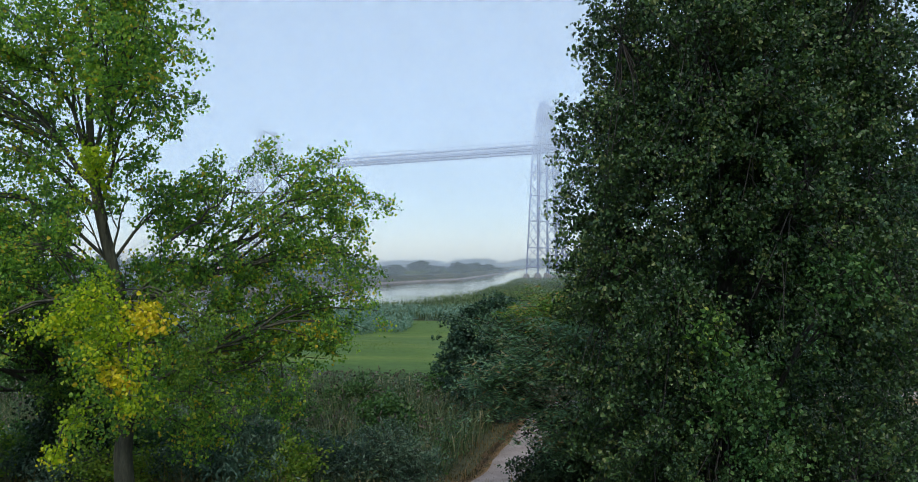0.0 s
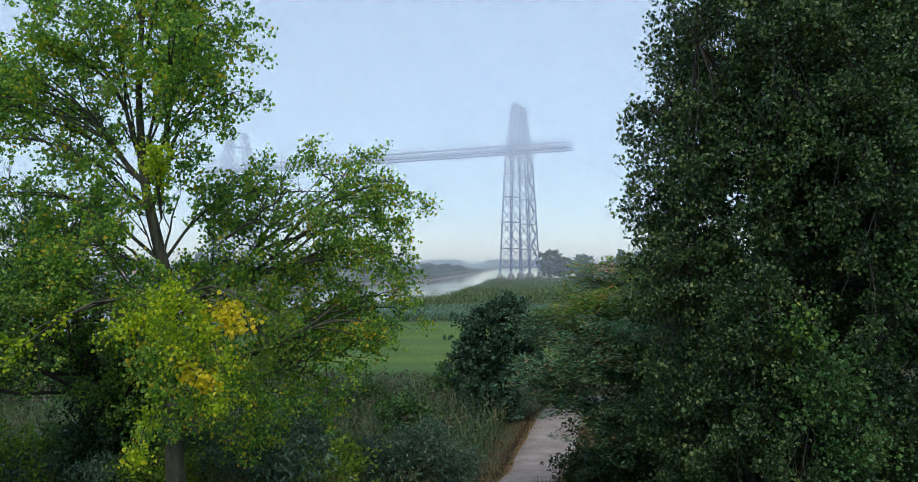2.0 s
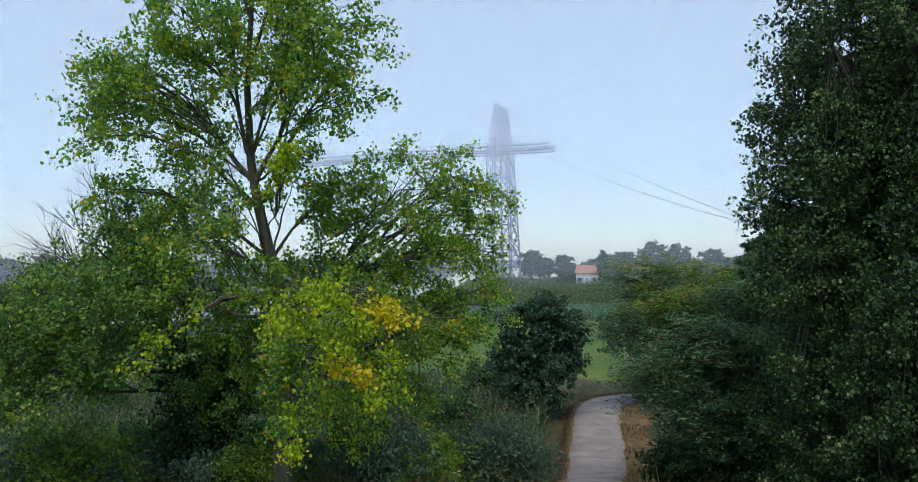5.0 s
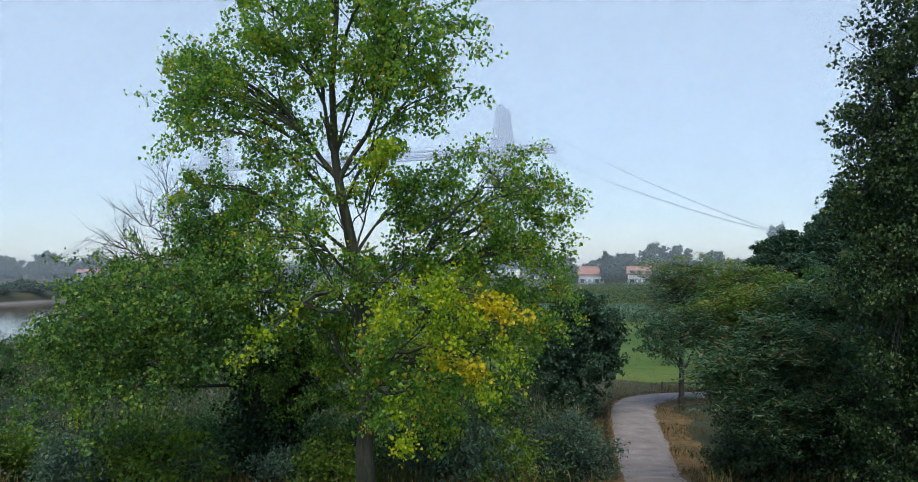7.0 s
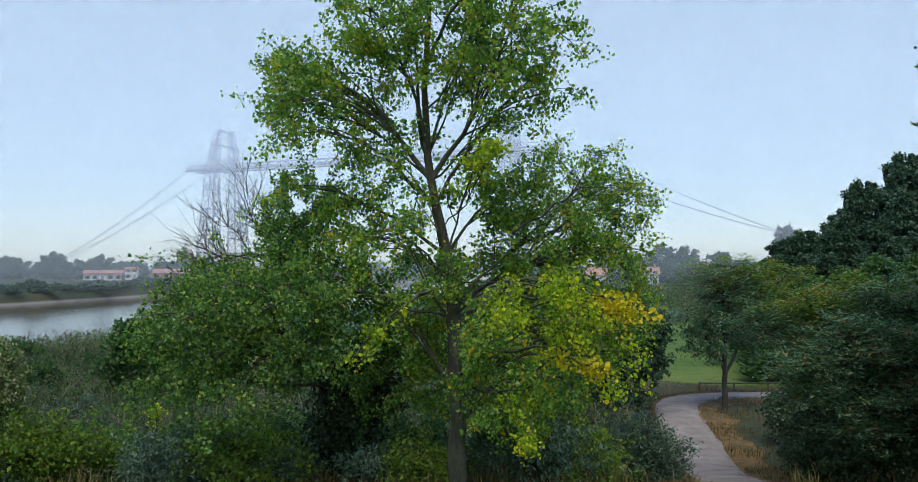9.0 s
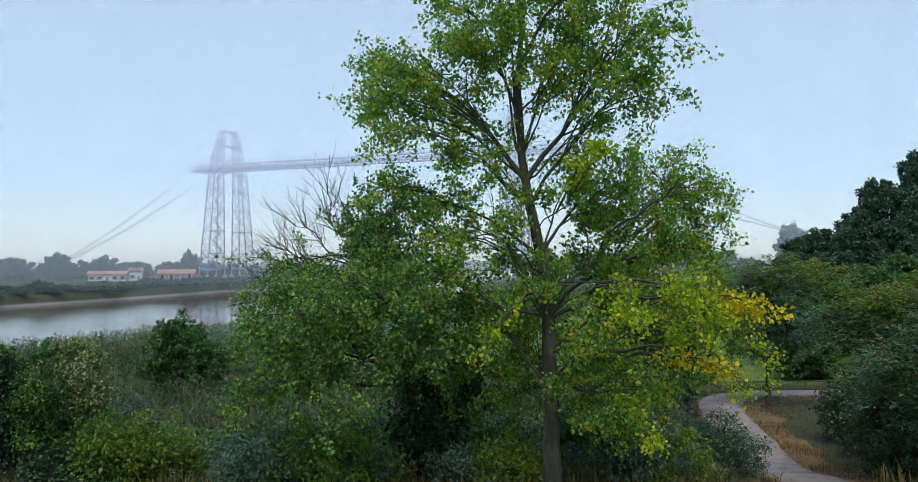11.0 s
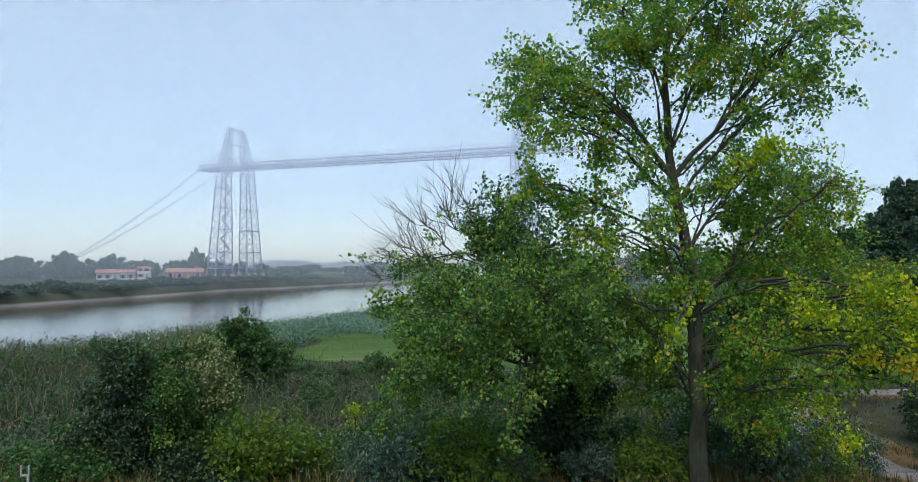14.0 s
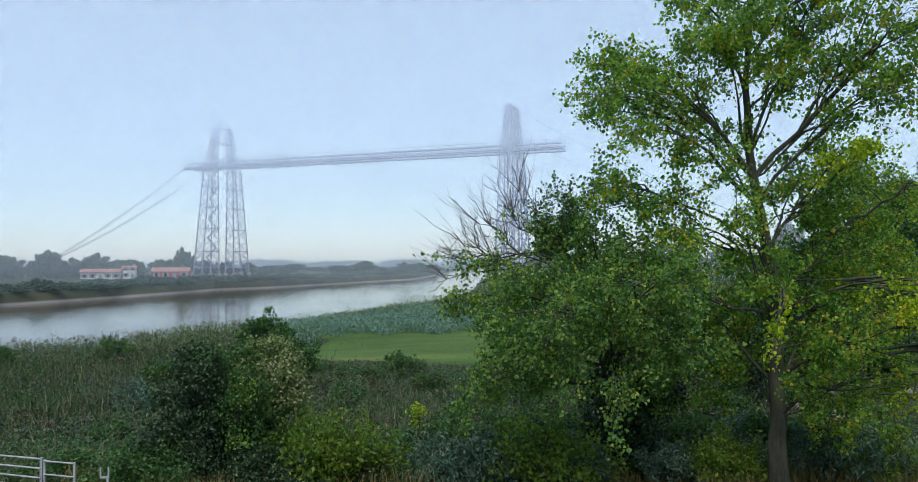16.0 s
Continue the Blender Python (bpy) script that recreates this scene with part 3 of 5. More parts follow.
def verge(sign, wide):
    p, side = ribbon(PATH_LINE, 220)
    rng = np.random.default_rng(15)
    jag = np.convolve(rng.normal(size=len(p) + 4), np.ones(5) / 2.2, "valid")
    rows = []
    for o, dz in ((0.95, 0.035), (1.3, 0.04), (0.6 + 0.5 * wide, 0.035), (0.9 + wide, -0.07)):
        w = sign * (o + (0.25 * jag if o > 1.4 else 0 * jag)) * np.interp(p[:, 1], (22, 30), (0.85, 1.0))
        q = p + side * w[:, None]
        rows.append(np.stack([q[:, 0], q[:, 1], height(q[:, 0], q[:, 1]) + dz], 1))
    v = np.stack(rows, 0)
    i = np.arange(v.shape[0] * v.shape[1]).reshape(v.shape[:2])
    b = Bag()
    f = np.stack([i[:-1, :-1], i[:-1, 1:], i[1:, 1:], i[1:, :-1]], -1).reshape(-1, 4)
    b.add(v.reshape(-1, 3), f if sign > 0 else f[:, ::-1])
    tagged(part("verge", b, VERGE, smooth=True), "dry brown worn verge beside the footpath", "verge", kind="structure")


verge(1, 2.3)
verge(-1, 1.3)


def path_distance(x, y):
    p, _ = ribbon(PATH_LINE, 220)
    d = np.full(np.shape(x), 1e9)
    for a in p:
        d = np.minimum(d, (x - a[0]) ** 2 + (y - a[1]) ** 2)
    return np.sqrt(d)


# ---- upright translucent sheets standing in for mist before the far shore ----
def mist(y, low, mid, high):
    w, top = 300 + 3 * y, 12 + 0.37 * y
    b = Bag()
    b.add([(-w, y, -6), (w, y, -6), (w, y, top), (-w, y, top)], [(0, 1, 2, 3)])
    tagged(part("mist", b, mist_sheet_mat("mist", low, mid, high)), "thin pale morning mist over the marsh", "mist", kind="structure")


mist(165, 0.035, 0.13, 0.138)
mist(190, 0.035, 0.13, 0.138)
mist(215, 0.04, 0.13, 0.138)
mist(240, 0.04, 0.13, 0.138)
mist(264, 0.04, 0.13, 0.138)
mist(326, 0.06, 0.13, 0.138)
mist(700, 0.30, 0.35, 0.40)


# ---- reeds, grass ----
def blades(bag, x, y, h, w, rng, lean=0.3, z=None):
    n = len(x)
    z = height(x, y) if z is None else z
    th = rng.uniform(0, 2 * np.pi, n)
    d = np.stack([np.cos(th), np.sin(th), np.zeros(n)], 1)
    s = np.stack([-np.sin(th), np.cos(th), np.zeros(n)], 1)
    o = np.stack([x, y, z - 0.05], 1)
    bend = (lean * rng.random(n))[:, None] * h[:, None]
    up = np.array([0, 0, 1.0])
    W = w[:, None] * 0.5
    m = o + d * bend * 0.35 + up * h[:, None] * 0.6
    t = o + d * bend + up * (h[:, None] * (1 - 0.3 * lean * rng.random(n)[:, None]))
    v = np.stack([o - s * W * 0.7, o + s * W * 0.7, m + s * W, m - s * W, t + s * W * 0.12, t - s * W * 0.12], 1)
    i = np.arange(n)[:, None] * 6
    f = np.concatenate([i + np.array([0, 1, 2, 3]), i + np.array([3, 2, 4, 5])])
    bag.add(v.reshape(-1, 3), f)


def scatter(rng, n, x0, x1, y0, y1, keep, power=1.0):
    x = rng.uniform(x0, x1, n)
    y = y0 + (y1 - y0) * rng.random(n) ** power
    k = keep(x, y)
    return x[k], y[k]


def patchy(x, y, s=0.25):
    return 0.5 + 0.25 * np.sin(x * s * 1.7 + 2 * np.sin(y * s)) + 0.25 * np.sin(y * s * 1.3 + x * s * 0.7 + 1)


def reeds():
    rng = np.random.default_rng(11)
    land = lambda x, y: (shore(x, y) < 1.5) & ~in_meadow(x, y) & (path_distance(x, y) > 2.1)
    b = Bag()
    x, y = scatter(rng, 95000, -62, 2.5, 20.5, 62, lambda x, y: land(x, y) & (x < 0.19 * (y - 25) + 0.8), 1.35)
    p = patchy(x, y)
    h = (0.8 + 1.0 * p) * rng.uniform(0.6, 1.15, len(x)) * smooth(19.5, 24, y).clip(0.45, 1) * np.where(x > -27, np.clip((51 - y) / 11, 0.15, 1), 1)
    blades(b, x, y, h, rng.uniform(0.015, 0.045, len(x)), rng, 1.25)
    tagged(part("reed_bed", b, REED), "dense green-brown reeds and marsh grass", "reeds", kind="stuff")
    b = Bag()
    x, y = scatter(rng, 120000, -70, 60, 58, 300, lambda x, y: land(x, y) & ((y > 90) | (x < -18)), 1.4)
    c = np.stack([x, y, height(x, y) + rng.random(len(x)) ** 0.7 * (1.0 + 0.7 * patchy(x, y, 0.13))], 1)
    leaves(b, c, 0.34, rng, 0.24, 0.0, 0.4)
    x, y = scatter(rng, 90000, -70, 60, 58, 300, lambda x, y: land(x, y) & ((y > 90) | (x < -18)), 1.4)
    blades(b, x, y, rng.uniform(0.6, 1.6, len(x)) * (0.75 + 0.4 * patchy(x, y, 0.1)), rng.uniform(0.03, 0.07, len(x)) * (0.6 + y / 110), rng, 1.4)
    tagged(part("reed_belt", b, REED_BELT), "tall green reeds along the river bank", "reeds", kind="stuff")
    b = Bag()
    x1, y1 = scatter(rng, 40000, -32, -8, 64, 98, lambda x, y: (shore(x, y) < -4) & ((~in_meadow(x, y) & (((x + 25) / 7) ** 2 + ((y - 76) / 11) ** 2 < 1)) | (((x + 19) / 11) ** 2 + ((y - 86) / 12) ** 2 < 0.9 + 0.2 * np.sin(x * 1.3))))
    x2, y2 = scatter(rng, 26000, -22, 24, 96, 114, lambda x, y: (shore(x, y) < -4) & ~in_meadow(x, y))
    x, y = np.concatenate([x1, x2]), np.concatenate([y1, y2])
    c = np.stack([x, y, height(x, y) + rng.random(len(x)) * 1.2], 1)
    leaves(b, c, 0.36, rng, 0.24, 0.0, 0.4)
    tagged(part("young_reeds", b, REED_BLUE), "pale blue-green young reeds edging the meadow", "reeds", kind="stuff")
    b = Bag()
    x, y = scatter(rng, 60000, -330, 20, 120, 720, lambda x, y: (shore(x, y) < -0.5) & (shore(x, y) > -32) & (x < 0.5 * (np.interp(y, BANK_Y, BANK_X) + np.interp(y, FAR_Y, FAR_X))))
    blades(b, x, y, rng.uniform(0.5, 1.6, len(x)) * (0.6 + 0.6 * patchy(x, y, 0.06)), rng.uniform(0.15, 0.35, len(x)), rng, 1.0)
    tagged(part("far_reeds", b, REED_BELT), "grey-green reeds along the muddy far bank", "reeds", kind="stuff")
    for nm, mt, n, ph, lb in (("marsh_weeds", MID, 1700, 0.0, "dark green leafy weeds among the reeds"), ("marsh_herbs", WILLOW, 1300, 2.1, "grey-green leafy herbs among the reeds"), ("withered_weeds", REED, 1300, 4.0, "olive and straw withered weeds among the reeds")):
        b = Bag()
        x, y = scatter(rng, n * 4, -60, 1.0, 20.5, 60, lambda x, y: land(x, y) & (x < 0.19 * (y - 25) + 0.4) & (np.sin(x * 0.45 + ph + 1.5 * np.sin(y * 0.3 + ph)) + np.sin(y * 0.55 + ph * 2 + x * 0.2) > 0.0), 1.4)
        x, y = x[:n], y[:n]
        hh = rng.uniform(0.6, 1.7, len(x)) * np.where(x > -27, np.clip((51 - y) / 12, 0.12, 1), 1)
        k = 34
        u = rng.random((len(x), k))
        c = np.stack([np.repeat(x, k), np.repeat(y, k), np.repeat(height(x, y), k)], 1)
        c[:, 2] += (0.15 + 0.9 * u.ravel()) * np.repeat(hh, k)
        c[:, :2] += rng.normal(size=(len(c), 2)) * 0.22
        leaves(b, c, 0.12, rng, 0.4, 0.2)
        tagged(part(nm, b, mt), lb, "weeds", kind="stuff")
    b = Bag()
    x, y = scatter(rng, 5000, -62, 2, 24, 75, land, 1.2)
    z = height(x, y) + rng.uniform(1.1, 1.9, len(x)) * np.where(x > -27, np.clip((51 - y) / 11, 0.15, 1), 1)
    c = np.repeat(np.stack([x, y, z], 1), 4, axis=0) + rng.normal(size=(4 * len(x), 3)) * np.array([0.04, 0.04, 0.1])
    leaves(b, c, 0.16, rng, 0.35)
    tagged(part("reed_plumes", b, PLUME), "feathery purple-brown seed heads of the reeds", "reeds", kind="stuff")
    b = Bag()
    x, y = scatter(rng, 50000, -28, 36, 48, 102, lambda x, y: in_meadow(x, y))
    blades(b, x, y, rng.uniform(0.06, 0.22, len(x)) * (0.6 + 0.6 * patchy(x, y)), rng.uniform(0.03, 0.08, len(x)), rng, 0.6)
    tagged(part("meadow_grass", b, GRASS), "short green meadow grass", "grass", kind="stuff")
    b = Bag()
    x, y = scatter(rng, 32000, -27, 5, 14.5, 19.5, lambda x, y: (path_distance(x, y) > 1.1) & (patchy(x, y, 0.7) > 0.42 + 0.25 * rng.random(len(x))))
    blades(b, x, y, rng.uniform(0.35, 0.95, len(x)) * (0.45 + 0.9 * patchy(x, y, 0.9)), rng.uniform(0.01, 0.025, len(x)), rng, 0.7)
    tagged(part("verge_grass", b, leaf_mat("verge_blades", [(0.0, (0.05, 0.08, 0.02)), (0.5, (0.13, 0.11, 0.035)), (1.0, (0.26, 0.16, 0.06))], 0.2, 0.7, 0.6)), "dry orange-brown grass on the embankment verge", "grass", kind="stuff")
    b = Bag()
    x, y = scatter(rng, 110000, -1, 17, 19, 50, lambda x, y: (path_distance(x, y) > 1.0) & (path_distance(x, y) < 1.0 + 6.5 * rng.random(len(x)) ** 2))
    blades(b, x, y, rng.uniform(0.05, 0.32, len(x)) * (0.4 + patchy(x, y, 1.1)), rng.uniform(0.01, 0.022, len(x)), rng, 1.3)
    tagged(part("path_grass", b, leaf_mat("path_side_grass", [(0.0, (0.045, 0.065, 0.016)), (0.45, (0.11, 0.085, 0.03)), (1.0, (0.24, 0.145, 0.06))], 0.2, 0.7, 0.6)), "green and dry grass beside the footpath", "grass", kind="stuff")

    b = Bag()
    x, y = scatter(rng, 26000, -1, 17, 19, 45, lambda x, y: abs(path_distance(x, y) - 1.12) < 0.1 + 0.6 * rng.random(len(x)) ** 4)
    leaves(b, np.stack([x, y, height(x, y) + 0.085], 1), 0.07, rng, 0.7, 3.0)
    tagged(part("leaf_litter", b, leaf_mat("fallen_leaf", [(0.0, (0.07, 0.05, 0.03)), (0.6, (0.14, 0.09, 0.045)), (1.0, (0.25, 0.17, 0.07))], 0.05, 0.8)), "brown fallen leaves along the path edges", "leaf litter", kind="stuff")


reeds()

# ---- the bridge ----
T1, T2 = np.array([19.2, 300.0]), np.array([-104.3, 352.0])
AX = (T2 - T1) / np.linalg.norm(T2 - T1)
AC = np.array([-AX[1], AX[0]]) * -1


def bridge():
    e = root("transporter_bridge", (*T1, 0), "tall grey lattice steel transporter bridge fading into mist", "bridge")
    levels = [2.7, 5.2, 12.2, 22.0, 31.4, 40.0, 48.0, 53.5, 60.0, 67.0]

    def corner(t, side, out, along, z):
        a = np.interp(z, (2.7, 50, 67), (11.4, 5.6, 1.6))
        d = np.interp(z, (2.7, 50, 67), (4.4, 3.0, 1.7))
        g = np.interp(z, (50, 67), (5.2, 3.4))
        off = AC * side * (g + (a if out else 0)) + AX * along * d * 0.5
        return np.array([*(t + off), z])

    for t, steps in ((T1, 1), (T2, -1)):
        for side in (-1, 1):
            b = Bag()
            for out in (0, 1):
                for al in (-1, 1):
                    for z0, z1 in zip(levels[:-1], levels[1:]):
                        beam(b, corner(t, side, out, al, z0), corner(t, side, out, al, z1), 0.4 if z0 < 48 else 0.26)
            col = part("pylon_column", b, STEEL, e)
            for k, (z0, z1) in enumerate(zip(levels[:-1], levels[1:])):
                ring = [(0, -1), (1, -1), (1, 1), (0, 1)]
                bb = Bag()
                for (o0, a0), (o1, a1) in zip(ring, ring[1:] + ring[:1]):
                    beam(bb, corner(t, side, o0, a0, z1), corner(t, side, o1, a1, z1), 0.28)
                    if k == 0:
                        continue
                    for h in range(2):
                        za, zb = z0 + (z1 - z0) * h / 2, z0 + (z1 - z0) * (h + 1) / 2
                        beam(bb, corner(t, side, o0, a0, za), corner(t, side, o1, a1, zb), 0.19)
                        beam(bb, corner(t, side, o1, a1, za), corner(t, side, o0, a0, zb), 0.19)
                part("bracing", bb, STEEL, col)
            if side == steps:
                sb = Bag()
                z, flip = 5.2, 0
                while z < 46:
                    p0, p1 = corner(t, side, flip, -1, z), corner(t, side, 1 - flip, -1, z + 4.2)
                    m0, m1 = p0 * 0.8 + p1 * 0.2, p0 * 0.2 + p1 * 0.8
                    m0[2], m1[2] = z, z + 4.2
                    beam(sb, m0, m1, 0.5)
                    z, flip = z + 4.2, 1 - flip
                part("stair", sb, STEEL, col)
            for out in (0, 1):
                for al in (-1, 1):
                    c = corner(t, side, out, al, 2.7)
                    pb = Bag()
                    lo = -3.4 if t is T2 else 0.2
                    tube(pb, [(c[0], c[1], lo), (c[0], c[1], 1.6), (c[0], c[1], 2.75)], (1.5, 1.25, 1.0), 10)
                    part("footing", pb, CONCRETE, col)
        for z in (60.0, 66.6):
            for al in (-1, 1):
                pb = Bag()
                beam(pb, corner(t, -1, 0, al, z), corner(t, 1, 0, al, z), 0.35)
                part("portal_beam", pb, STEEL, e)
    # deck
    d0, d1 = T1 - AX * 20, T2 + AX * 18
    for side in (-1, 1):
        b = Bag()
        q = lambda u, o, z: np.array([*(d0 + (d1 - d0) * u + AC * side * o), z])
        n = 58
        for z, w in ((49.2, 0.5), (51.2, 0.4), (52.8, 0.16)):
            beam(b, q(0, 4.0, z), q(1, 4.0, z), w)
        for i in range(n):
            u0, u1 = i / n, (i + 1) / n
            beam(b, q(u0, 4.0, 49.2), q(u0, 4.0, 52.8), 0.12)
            beam(b, q(u0, 4.0, 49.2), q(u1, 4.0, 51.2), 0.14)
            beam(b, q(u1, 4.0, 49.2), q(u0, 4.0, 51.2), 0.14)
        part("deck_girder", b, STEEL, e)
    b = Bag()
    for i in range(59):
        u = i / 58
        beam(b, (*(d0 + (d1 - d0) * u - AC * 4.2), 49.6), (*(d0 + (d1 - d0) * u + AC * 4.2), 49.6), 0.35)
    part("cross_beams", b, STEEL, e)
    b = Bag()
    for o in (-2.6, -1.3, 0, 1.3, 2.6):
        beam(b, (*(d0 + AC * o), 50.0), (*(d1 + AC * o), 50.0), 0.35)
    part("deck_rails", b, STEEL, e)
    # guys from the pylon heads to their anchorages
    for t, foot in ((T1, np.array([112.0, 272.0, 18.0])), (T2, np.array([-212.0, 420.0, 8.0]))):
        for side in (-1, 1):
            top = corner(t, side, 0, 0, (66.8 if side < 0 else 56.0) if t is T1 else (60.0 if side < 0 else 56.0))
            f = foot + np.array([*(AC * side * 3.5 + AX * side * (0 if t is T1 else 3.0)), 0])
            for o in (-0.7, 0.7):
                u = np.linspace(0, 1, 14)[:, None]
                p = top + (f - top) * u + np.array([0, 0, -1]) * (4 * u * (1 - u)) * 3.0 + np.array([*(AC * o), 0])
                cb = Bag()
                tube(cb, p, np.full(14, 0.1), 5)
                part("cable", cb, STEEL, e)
    for side in (-1, 1):
        pier = Bag()
        c = corner(T2, side, 0, 0, 0) * 0.5 + corner(T2, side, 1, 0, 0) * 0.5
        box(pier, (c[0] - 8, c[1] - 5, -4), (c[0] + 8, c[1] + 5, 0.9), 0.5)
        part("pier", pier, CONCRETE, e)


bridge()

# ---- the yellowing poplar and its neighbours ----
L = lambda c, r, n, per, mat=None, **k: dict(c=c, r=r, n=n, per=per, mat=mat, **k)

